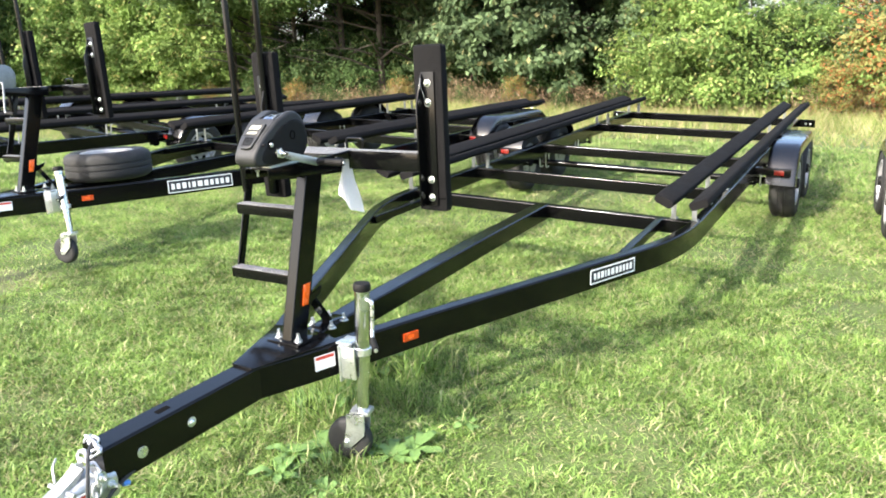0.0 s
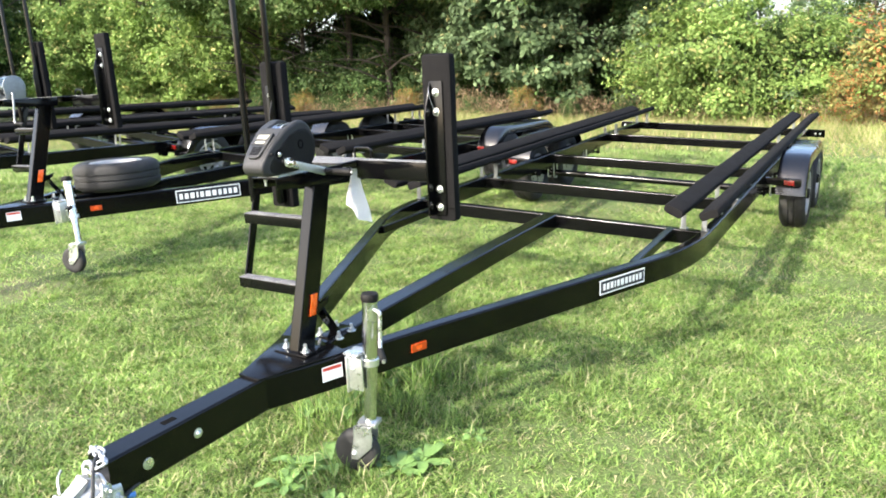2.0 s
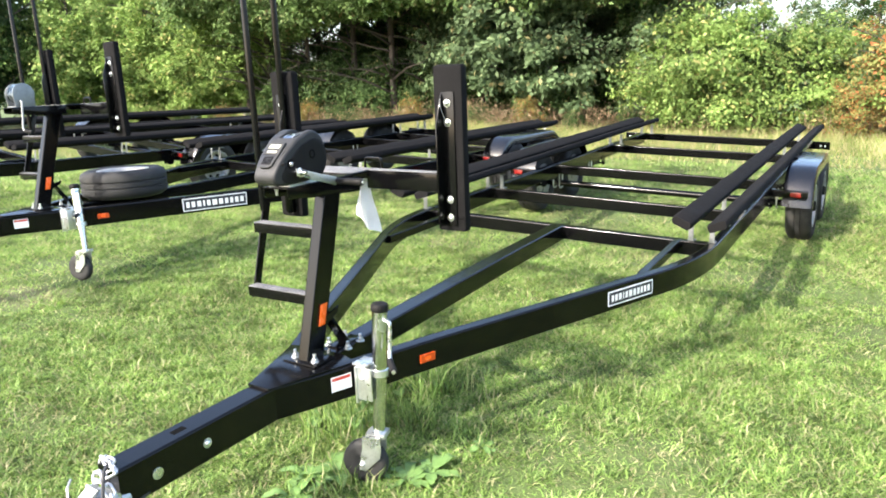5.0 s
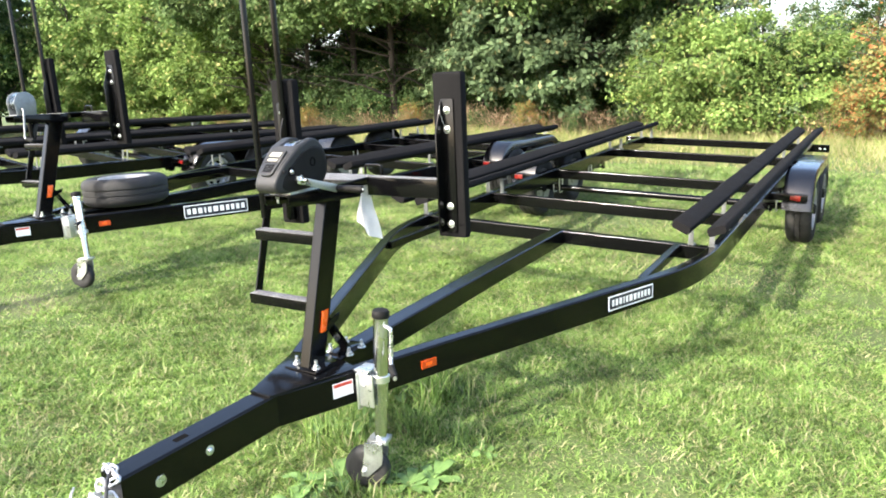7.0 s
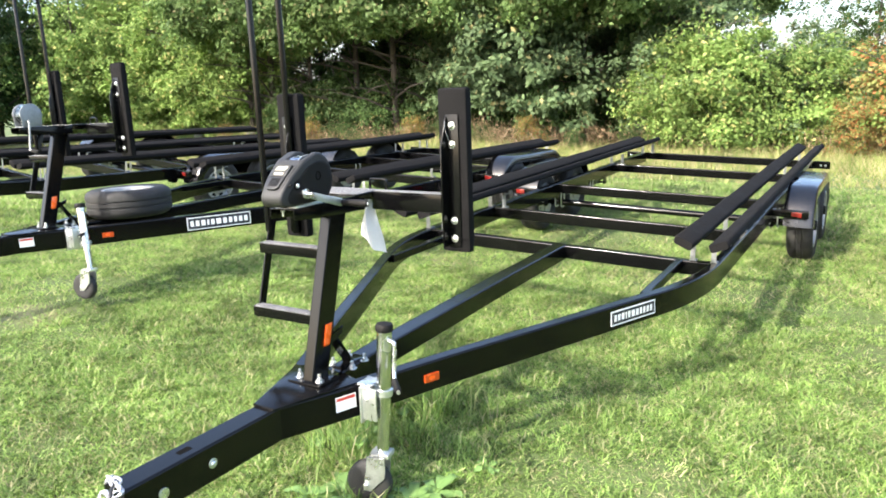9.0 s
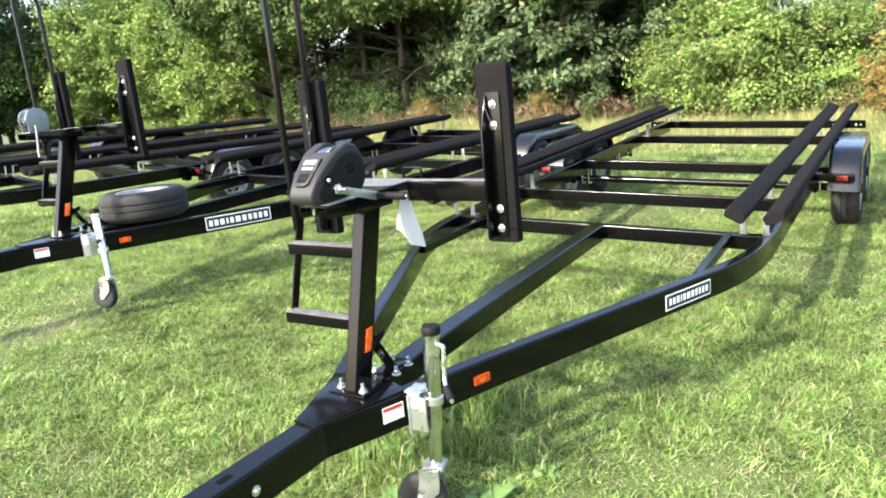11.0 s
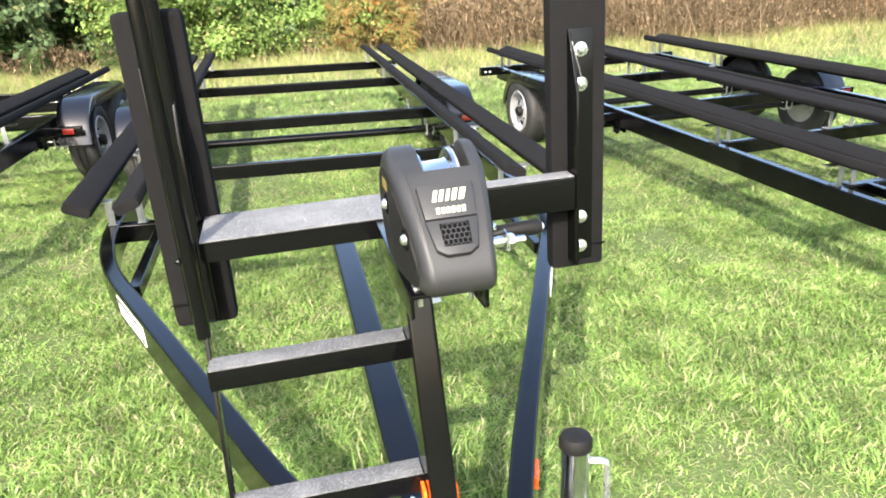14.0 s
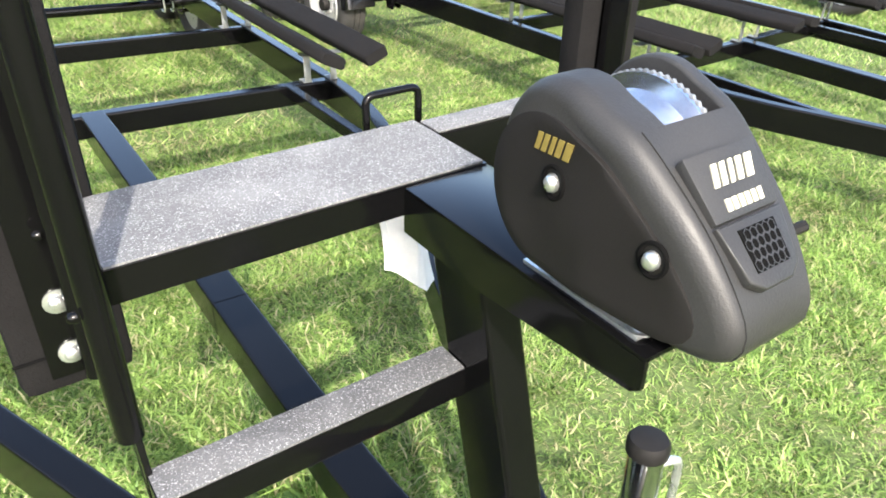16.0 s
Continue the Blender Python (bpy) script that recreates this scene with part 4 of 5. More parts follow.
    for row in range(4):
        for col in range(6):
            cx, cy = -0.0245 + 0.0098 * col + (0.0049 if row % 2 else 0), 0.0055 + 0.0088 * row
            if cx > 0.026:
                continue
            ring = [[], []]
            for k in range(6):
                ang = math.pi / 6 + math.pi * k / 3
                for q, r in enumerate((0.0058, 0.0046)):
                    ring[q].append(bm.verts.new(m @ Vector((cx + r * math.cos(ang), cy + r * math.sin(ang), 0.0012))))
            for k in range(6):
                bm.faces.new((ring[0][k], ring[0][(k + 1) % 6], ring[1][(k + 1) % 6], ring[1][k]))
    part("honeycomb", taper(bm), PLASTIC, grille, "", 0)
    left = Matrix(((0, 0, -1, -0.0675), (-1, 0, 0, -0.392), (0, 1, 0, 1.312), (0, 0, 0, 1)))
    emblem(w, [(x0 * 0.85, wd * 0.85) for x0, wd in bars], 0.016, 0.006, left @ pose(0, 0, 0, 0, 0, 2), BRASS, "faded gold raised bar")
    # crank on the far side
    bm = bmesh.new()
    rod(bm, [(0.066, -0.484, 1.234), (0.098, -0.484, 1.234)], 0.009, 12)
    bolt(bm, (0.098, -0.484, 1.234), (1, 0, 0), 0.0115, nut=True)
    part("crank_shaft", bm, CHROME, w)
    bm = bmesh.new()
    slab(bm, [(-0.502, 1.250), (-0.500, 1.224), (-0.300, 1.162), (-0.280, 1.166), (-0.276, 1.180), (-0.292, 1.190)], 0.096, 0.102, "x", 0.001)
    crank = part("winch_crank", bm, ZINC, w, "flat zinc crank arm")
    bm = bmesh.new()
    gx, gy, gz = 0.102, -0.292, 1.176
    lathe(bm, [(0.009, 0.0), (0.012, 0.004), (0.0125, 0.05), (0.014, 0.09), (0.0145, 0.115), (0.011, 0.122)], 16, aim((gx, gy, gz), (1, 0, 0)))
    part("crank_handle", bm, PANEL, crank, "black crank grip")
    bm = bmesh.new()
    rod(bm, [(gx + 0.121, gy, gz), (gx + 0.126, gy, gz)], 0.006, 8)
    part("crank_rivet", bm, ZINC, crank)
    bm = bmesh.new()
    rod(bm, [(0.045, -0.528, 1.262), (0.082, -0.538, 1.271)], 0.005, 8)
    part("ratchet_lever", bm, PANEL, w)
    bm = bmesh.new()
    box(bm, -0.048, 0.055, -0.495, -0.35, 1.180, 1.1845, 0.001)
    box(bm, -0.040, 0.048, -0.485, -0.36, 1.184, 1.205, 0.002)
    for x in (-0.036, 0.045):
        bolt(bm, (x, -0.488, 1.184), (0, 0, 1), 0.008, nut=False)
        bolt(bm, (x, -0.470, 1.174), (0, 0, -1), 0.008, nut=True)
    part("winch_base", bm, ZINC, w, "zinc winch base plate")


def reel_winch(thing):
    """Open zinc hand winch: two rounded cheek plates, drum between them, crank at the side."""
    ax = aim((-0.045, -0.42, 1.262), (1, 0, 0))
    bm = bmesh.new()
    lathe(bm, [(0.02, 0.0), (0.064, 0.0), (0.066, 0.004), (0.066, 0.008), (0.034, 0.010), (0.034, 0.078), (0.066, 0.080), (0.066, 0.086), (0.02, 0.09)], 28, ax)
    w = part("winch", bm, TUBE, thing, "bright zinc reel winch")
    cheek = [(-0.42 + 0.074 * math.cos(a), 1.262 + 0.074 * math.sin(a)) for a in np.linspace(radians(-20), radians(200), 15)] + [(-0.485, 1.182), (-0.355, 1.182)]
    for x in (-0.052, 0.046):
        bm = bmesh.new()
        slab(bm, cheek, x, x + 0.005, "x", 0.001)
        part("cheek_plate", bm, GALV, w)
    bm = bmesh.new()
    box(bm, -0.052, 0.051, -0.49, -0.35, 1.18, 1.186, 0.002)
    part("winch_base", bm, GALV, w)
    bm = bmesh.new()
    rod(bm, arc([(0.05, -0.45, 1.22), (0.075, -0.45, 1.22), (0.08, -0.475, 1.03), (0.10, -0.475, 1.02)], 0.02), 0.007, 8)
    crank = part("winch_crank", bm, GALV, w)
    bm = bmesh.new()
    rod(bm, [(0.10, -0.475, 1.02), (0.19, -0.475, 1.015)], 0.011, 10)
    part("crank_handle", bm, PANEL, crank, "black crank grip")


PAIRS = ((0.862, -24), (1.05, 24), (-0.862, 24), (-1.05, -24))
ROWS = ((-1.05, -20), (-0.90, 20), (-0.09, 12), (0.09, -12), (0.90, -20), (1.05, 20))


def boat_trailer(m, label, front=True, winch="plastic", bunks=PAIRS, decal_y=1.017, amber_y=-0.045, decal_size=1.0, jack_lean=(0.028, 0.035, 0.72), jack_down=0.0, across=0.0, skew=0.0, sticker_y=-0.435):
    t = new("boat_trailer")
    chassis(t, bunks, decal_y, amber_y, decal_size)
    rack(t, across, skew)
    coupler(t)
    if front:
        jack(t, lean=jack_lean, down=jack_down)
        winch_stand(t, winch == "plastic")
        if winch == "plastic":
            plastic_winch(t)
        else:
            reel_winch(t)
        bm = bmesh.new()
        on_face(bm, sticker_y, 0.088, 0.383, 0.443, 0, 0.001, 1)
        st = part("warning_sticker", bm, WHITE, t, "white warning sticker with red heading", 0)
        bm = bmesh.new()
        on_face(bm, sticker_y + 0.004, 0.079, 0.426, 0.439, 0.001, 0.0016, 1)
        part("sticker_heading", bm, RED, st, "", 0)
    t.matrix_world = m
    return tagged(t, label, "trailer", "parked boat trailers")


main_trailer = boat_trailer(Matrix.Identity(4), "glossy black tandem-axle boat trailer with covered winch",
                            bunks=((0.862, -24), (1.06, 24), (-0.86, 24), (-1.05, -24)), across=-0.04, skew=1.0)


def lean_pose(x, y, z, turn, along, across):
    return pose(x, y, z, 0, 0, turn) @ pose(0, 0, 0, math.degrees(math.atan(along)), -math.degrees(math.atan(across)), 0)


frame_size(5.5, (4.05, 4.88), (1.9, 3.11, 4.2, 4.9), 1.63)
left_trailer = boat_trailer(pose(-3.14, 0.823, 0.24, -0.76, -1.28, -2.76), "glossy black boat trailer with open reel winch and spare wheel",
                            winch="reel", decal_y=0.41, amber_y=-0.14, decal_size=1.43, jack_lean=(-0.09, 0.035, 0.72), jack_down=0.07, across=-0.06, sticker_y=-0.62)
frame_size(6.24, (3.83, 4.66), (1.95, 2.9, 3.7, 5.2), 1.65)
far_left = boat_trailer(lean_pose(-6.66, -0.05, 0.465, -4.35, -0.039, -0.09), "glossy black tandem-axle boat trailer with three rows of bunks", front=False, bunks=ROWS)
frame_size(7.0, (4.85, 5.7), (2.25, 3.26, 4.5, 5.85), 1.9)
right_trailer = boat_trailer(lean_pose(3.72, -0.44, -0.18, 4.8, 0.012, -0.025), "glossy black tandem trailer with three rows of bunks", front=False,
                             bunks=ROWS, decal_y=0.72)
far_right = boat_trailer(lean_pose(8.72, -1.6, -0.3, 2.0, 0.0, 0.0), "black tandem-axle boat trailer", front=False)


# ---- loose things ----
def spare_wheel():
    t = new("spare_wheel")
    bm = bmesh.new()
    R = 0.31
    lathe(bm, [(0.185, -0.085), (0.21, -0.1), (0.26, -0.105), (R - 0.03, -0.095), (R - 0.008, -0.08), (R, -0.055), (R, -0.03), (R - 0.008, -0.026),
               (R - 0.008, -0.018), (R, -0.014), (R, 0.014), (R - 0.008, 0.018), (R - 0.008, 0.026), (R, 0.03), (R, 0.055), (R - 0.008, 0.08),
               (R - 0.03, 0.095), (0.26, 0.105), (0.21, 0.1), (0.185, 0.085)], 40, None, closed=True)
    part("tyre", bm, RUBBER, t, "black tread tyre")
    bm = bmesh.new()
    lathe(bm, [(0.192, -0.08), (0.192, 0.09), (0.186, 0.098), (0.172, 0.095), (0.168, 0.05), (0.15, 0.035), (0.12, 0.03), (0.09, 0.045), (0.075, 0.06), (0.05, 0.06)], 36)
    part("rim", bm, RIM, t, "silver painted steel rim")
    t.matrix_world = left_trailer.matrix_world @ pose(-0.03, 0.27, 0.475 + 0.104)
    return tagged(t, "spare wheel lying flat on the trailer frame", "wheel")


spare_wheel()


def paper_tag():
    """Creased sheet of paper that hangs from the underside of the platform."""
    corners = [Vector(p) for p in ((-0.012, 0.0, 1.142), (0.04, -0.012, 1.142), (0.087, -0.008, 0.918), (-0.02, -0.034, 0.99))]
    bm = bmesh.new()
    n = 9
    grid = []
    for i in range(n):
        row = []
        for k in range(n):
            u, v = i / (n - 1), k / (n - 1)
            p = corners[0].lerp(corners[1], u).lerp(corners[3].lerp(corners[2], u), v)
            fold = max(0.0, 1 - abs(u - 0.45 - 0.15 * v) / 0.4)
            row.append(bm.verts.new((p.x, p.y - 0.035 * fold + 0.006 * math.sin(6 * v + 3 * u), p.z - 0.012 * fold * v)))
        grid.append(row)
    for i in range(n - 1):
        for k in range(n - 1):
            bm.faces.new((grid[i][k], grid[i + 1][k], grid[i + 1][k + 1], grid[i][k + 1]))
    bmesh.ops.solidify(bm, geom=bm.faces[:], thickness=0.0006)
    ob = part("paper_tag", bm, PAPER, None, smooth=25)
    return tagged(ob, "folded white paper tag hanging under the winch platform", "tag")


paper_tag()


# ---- ground ----
def field():
    xs = np.concatenate([[-400, -150, -60], np.arange(-30, 30.1, 0.5), [60, 150, 400]])
    ys = np.concatenate([[-400, -150, -50, -20], np.arange(-10, 24.1, 0.5), [40, 90, 200, 600]])
    X, Y = np.meshgrid(xs, ys)
    Z = ground_z(X, Y) + 0.012 * np.sin(X * 1.7 + 0.6 * Y) * np.cos(Y * 1.3)
    near = (np.abs(X) < 30) & (Y > -10) & (Y < 24)
    Z = np.where(near, Z, ground_z(X, Y))
    me = bpy.data.meshes.new("ground")
    nx, ny = len(xs), len(ys)
    idx = np.arange(nx * ny).reshape(ny, nx)
    quads = np.stack([idx[:-1, :-1], idx[:-1, 1:], idx[1:, 1:], idx[1:, :-1]], -1).reshape(-1, 4)
    me.from_pydata(np.stack([X, Y, Z], -1).reshape(-1, 3).tolist(), [], quads.tolist())
    me.materials.append(SOIL)
    me.shade_smooth()
    return tagged(new("ground", me), "mown grassy field", "ground", kind="structure")


field()
rng = np.random.default_rng(7)


def patchy(x, y):
    """Slow variation of the turf between -1 and 1."""
    return (np.sin(1.9 * x + 0.7 * y + 1.2) + np.sin(-1.1 * x + 2.3 * y) + np.sin(3.7 * x - 2.9 * y + 0.5) + np.sin(5.3 * x + 4.1 * y)) / 4


def blades_mesh(name, x, y, length, width, lean, mat, z0=None, two=True, curl=0.5):
    """One mesh of many blades: each a bent tapering strip with its own heading."""
    n = len(x)
    z = ground_z(x, y) if z0 is None else z0
    head = rng.uniform(0, 2 * math.pi, n)
    dx, dy = np.cos(head), np.sin(head)
    face = head + math.pi / 2 + rng.normal(0, 0.7, n)
    wx, wy = np.cos(face) * width / 2, np.sin(face) * width / 2
    sl, cl = np.sin(lean), np.cos(lean)
    mx, my, mz = x + dx * sl * length * 0.55, y + dy * sl * length * 0.55, z + cl * length * 0.6
    bend = head + rng.normal(0, 0.75, n)
    dx, dy = np.cos(bend), np.sin(bend)
    sl2, cl2 = np.sin(np.minimum(lean + curl, 1.75)), np.cos(np.minimum(lean + curl, 1.75))
    tx, ty, tz = mx + dx * sl2 * length * 0.5, my + dy * sl2 * length * 0.5, np.maximum(mz + cl2 * length * 0.5, z + 0.004)
    if two:
        v = np.stack([np.stack([x - wx, y - wy, z - 0.004], -1), np.stack([x + wx, y + wy, z - 0.004], -1),
                      np.stack([mx + wx * 0.8, my + wy * 0.8, mz], -1), np.stack([mx - wx * 0.8, my - wy * 0.8, mz], -1),
                      np.stack([tx, ty, tz], -1)], 1).reshape(-1, 3)
        b = np.arange(n)[:, None] * 5
        loops = np.concatenate([b + [0, 1, 2, 3], b + [3, 2, 4]], 1).reshape(-1)
        starts = (np.arange(n)[:, None] * 7 + [0, 4]).reshape(-1)
        totals = np.tile([4, 3], n)
    else:
        v = np.stack([np.stack([x - wx, y - wy, z - 0.004], -1), np.stack([x + wx, y + wy, z - 0.004], -1), np.stack([tx, ty, tz], -1)], 1).reshape(-1, 3)
        loops = np.arange(3 * n)
        starts, totals = np.arange(n) * 3, np.full(n, 3)
    return raw_mesh(name, v, loops, starts, totals, mat)


def raw_mesh(name, v, loops, starts, totals, mat):
    me = bpy.data.meshes.new(name)
    me.vertices.add(len(v))
    me.vertices.foreach_set("co", np.asarray(v, np.float32).ravel())
    me.loops.add(len(loops))
    me.loops.foreach_set("vertex_index", np.asarray(loops, np.int32))
    me.polygons.add(len(starts))
    me.polygons.foreach_set("loop_start", np.asarray(starts, np.int32))
    me.polygons.foreach_set("loop_total", np.asarray(totals, np.int32))
    me.update(calc_edges=True)
    me.materials.append(mat)
    return me


def scatter(x0, x1, y0, y1, density, keep=None):
    n = int((x1 - x0) * (y1 - y0) * density)
    x, y = rng.uniform(x0, x1, n), rng.uniform(y0, y1, n)
    if keep is not None:
        k = keep(x, y)
        x, y = x[k], y[k]
    return x, y


BARE = ((1.0, 3.15, 0.35), (0.27, 3.2, 0.3), (-0.87, 3.8, 0.4), (0.5, 2.85, 0.22), (-3.2, 2.45, 0.3), (-0.15, 1.95, 0.22), (1.2, 0.27, 0.25), (-1.36, -0.75, 0.22), (-3.7, 0.75, 0.3), (1.9, 2.3, 0.3), (-0.3, 5.0, 0.5), (2.6, 0.9, 0.3))


def cover(x, y):
    """Share of blades that stand at a place: thinner in the worn spots."""
    c = 0.92 + 0.2 * patchy(x, y)
    for bx, by, br in BARE:
        c = c * (1 - 0.8 * np.exp(-((x - bx) ** 2 + (y - by) ** 2) / (br * br)))
    return c


def lawn():
    """Mown turf: long arching blades near the middle trailer, plainer ones further off, dead clippings between them."""
    def near(a, b):
        return (a > -2.7) & (a < 3.0) & (b > -1.75) & (b < 2.9)

    def middle(a, b):
        return (a > -5.0) & (a < 5.0) & (b > -2.6) & (b < 6.0)

    def tufts(a, b):
        fine = patchy(a * 6.1 + 1.3 * patchy(b, a), b * 6.7) + 0.7 * patchy(b * 13.0 + 0.9 * patchy(a * 3, b * 3), a * 14.0)
        return np.clip(0.5 + 0.5 * fine + 0.25 * patchy(a * 1.7, b * 2.1), 0, 1)

    x, y = scatter(-2.7, 3.0, -1.75, 2.9, 17000, lambda a, b: rng.uniform(0, 1, len(a)) < cover(a, b) * (0.72 + 0.4 * tufts(a, b)))
    n = len(x)
    clump = tufts(x, y)
    me = blades_mesh("lawn_grass", x, y, rng.uniform(0.03, 0.08, n) * (0.6 + 0.7 * clump), rng.uniform(0.0036, 0.0085, n), rng.uniform(0.85, 1.5, n) - 0.3 * clump, GRASS, curl=0.6)
    tagged(new("lawn_grass", me), "short mown green lawn grass with dry patches", "grass", kind="stuff")

    x, y = scatter(-2.7, 3.0, -1.75, 2.9, 3400, lambda a, b: rng.uniform(0, 1, len(a)) < np.clip(0.9 - 0.75 * cover(a, b) - 0.4 * patchy(a * 2.3, b * 2.9), 0.08, 1))
    n = len(x)
    me = blades_mesh("dry_thatch", x, y, rng.uniform(0.03, 0.09, n), rng.uniform(0.002, 0.005, n), rng.uniform(1.1, 1.55, n), THATCH, curl=0.2)
    tagged(new("dry_thatch", me), "dead tan grass clippings lying in the lawn", "grass", kind="stuff")

    x, y = scatter(-5.0, 5.0, -2.6, 6.0, 9200, lambda a, b: ~near(a, b) & (rng.uniform(0, 1, len(a)) < cover(a, b) * (0.72 + 0.4 * tufts(a, b))))
    n = len(x)
    clump = tufts(x, y)
    me = blades_mesh("field_grass", x, y, rng.uniform(0.04, 0.085, n) * (0.6 + 0.7 * clump), rng.uniform(0.007, 0.014, n), rng.uniform(0.75, 1.45, n), GRASS, two=False)
    tagged(new("field_grass", me), "mown green field grass", "grass", kind="stuff")
    x, y = scatter(-9, 9, -3, 9, 3600, lambda a, b: ~middle(a, b) & (rng.uniform(0, 1, len(a)) < cover(a, b)))
    n = len(x)
    me = blades_mesh("distant_grass", x, y, rng.uniform(0.04, 0.09, n), rng.uniform(0.009, 0.017, n), rng.uniform(0.5, 1.4, n), GRASS, two=False)
    tagged(new("distant_grass", me), "mown green grass round the trailers", "grass", kind="stuff")
    tx, ty = scatter(-7, 7, 2.9, 9, 700, lambda a, b: rng.uniform(0, 1, len(a)) < np.clip(0.55 - 0.6 * patchy(a * 1.3, b * 1.6), 0.05, 1))
    k = len(tx)
    dry = blades_mesh("field_thatch", tx, ty, rng.uniform(0.05, 0.13, k), rng.uniform(0.006, 0.013, k), rng.uniform(0.9, 1.5, k), THATCH, two=False, curl=0.2)
    tagged(new("field_thatch", dry), "dead tan grass between the trailers", "grass", kind="stuff")
    x, y = scatter(-16, 16, -9, 9, 700, lambda a, b: (np.abs(a) > 9) | (b < -3))
    n = len(x)
    me = blades_mesh("outer_grass", x, y, rng.uniform(0.04, 0.09, n), rng.uniform(0.012, 0.024, n), rng.uniform(0.6, 1.4, n), GRASS, two=False)
    tagged(new("outer_grass", me), "mown green grass of the wider field", "grass", kind="stuff")
    x, y = scatter(-24, 16, 7, 14.5, 600, lambda a, b: (np.abs(a) > 9) | (b > 9))
    n = len(x)
    me = blades_mesh("rough_grass", x, y, rng.uniform(0.06, 0.18, n) * np.where(y > 10.5, 1.8, 1.0), rng.uniform(0.008, 0.016, n), rng.uniform(0.2, 1.2, n), ROUGH, two=False)
    tagged(new("rough_grass", me), "longer yellowing rough grass before the hedge", "grass", kind="stuff")


lawn()


def tuft(x, y, count, height, spread, wide=1.0):
    a, r = rng.uniform(0, 6.28, count), spread * np.sqrt(rng.uniform(0, 1, count))
    px, py = x + r * np.cos(a), y + r * np.sin(a)
    me = blades_mesh("grass_tuft", px, py, rng.uniform(0.5, 1.1, count) * height, wide * rng.uniform(0.003, 0.007, count), rng.uniform(0.1, 0.9, count), GRASS)
    tagged(new("grass_tuft", me), "tuft of longer uncut grass", "grass", "grass tufts")


for tx, ty, tc, th, ts in ((0.12, 0.1, 160, 0.2, 0.14), (-0.14, -0.12, 200, 0.22, 0.16), (-0.2, 0.2, 120, 0.16, 0.15), (0.42, 0.12, 90, 0.13, 0.1), (0.3, -0.45, 120, 0.11, 0.15), (-0.55, 0.15, 110, 0.16, 0.14), (0.08, -0.5, 110, 0.13, 0.14), (-0.34, 0.42, 170, 0.2, 0.17), (-0.06, 0.45, 130, 0.17, 0.14), (-0.42, 0.02, 130, 0.18, 0.13), (-0.62, 0.5, 110, 0.15, 0.16), (0.2, 0.5, 110, 0.15, 0.15), (0.75, 0.75, 90, 0.12, 0.14), (-0.75, -0.2, 80, 0.1, 0.15)):
    tuft(tx, ty, tc, th, ts)


def broad_weed(x, y, leaves, size):
    """Rosette of broad leaves."""
    g = float(ground_z(x, y))
    rnd = random.Random(int(1000 * (x + 5) + 77 * y))
    t = new("broadleaf_weed")
    for k in range(leaves):
        bm = bmesh.new()
        a = 2 * math.pi * k / leaves + rnd.uniform(-0.4, 0.4)
        ln, w = size * rnd.uniform(0.7, 1.15), size * rnd.uniform(0.45, 0.72)
        rise = rnd.uniform(0.3, 1.0)
        d, s = Vector((math.cos(a), math.sin(a), 0)), Vector((-math.sin(a), math.cos(a), 0))
        rows = []
        for i in range(7):
            u = i / 6
            ww = w * (0.10 + 1.5 * u * (1 - u) ** 0.6) * (0.02 if i == 6 else 1)
            c = d * ln * u + Vector((0, 0, rise * ln * (u - 0.8 * u * u) + 0.01 + 0.006 * math.sin(9 * u + k)))
            rows.append([bm.verts.new(c - s * ww / 2 + Vector((0, 0, 0.15 * ww))), bm.verts.new(c), bm.verts.new(c + s * ww / 2 + Vector((0, 0, 0.15 * ww)))])
        for r0, r1 in zip(rows, rows[1:]):
            bm.faces.new((r0[0], r0[1], r1[1], r1[0]))
            bm.faces.new((r0[1], r0[2], r1[2], r1[1]))
        part("leaf", bm, WEED, t, "", 60)
    t.location = (x, y, g)
    tagged(t, "pale green broadleaf weed in the lawn", "weed", "broadleaf weeds")


for bx, by, bn, bs in ((0.10, -0.42, 9, 0.13), (0.02, -0.50, 8, 0.12), (0.36, -0.30, 8, 0.11), (0.42, -0.22, 7, 0.12), (0.05, -0.62, 7, 0.11), (0.5, 0.06, 6, 0.08), (-0.12, 0.0, 8, 0.13), (-0.25, -0.1, 7, 0.12), (0.28, -0.62, 6, 0.09)):
    broad_weed(bx, by, bn, bs)


for tx, ty, tc, th, ts in ((-0.03, 0.5, 90, 0.3, 0.09), (0.06, 0.36, 70, 0.27, 0.08), (-0.2, 0.3, 60, 0.24, 0.1)):
    tuft(tx, ty, tc, th, ts, 1.5)
for bx, by, bn, bs in ((-0.2, 0.44, 9, 0.17), (-0.3, 0.36, 8, 0.15), (-0.14, 0.34, 7, 0.14)):
    broad_weed(bx, by, bn, bs)


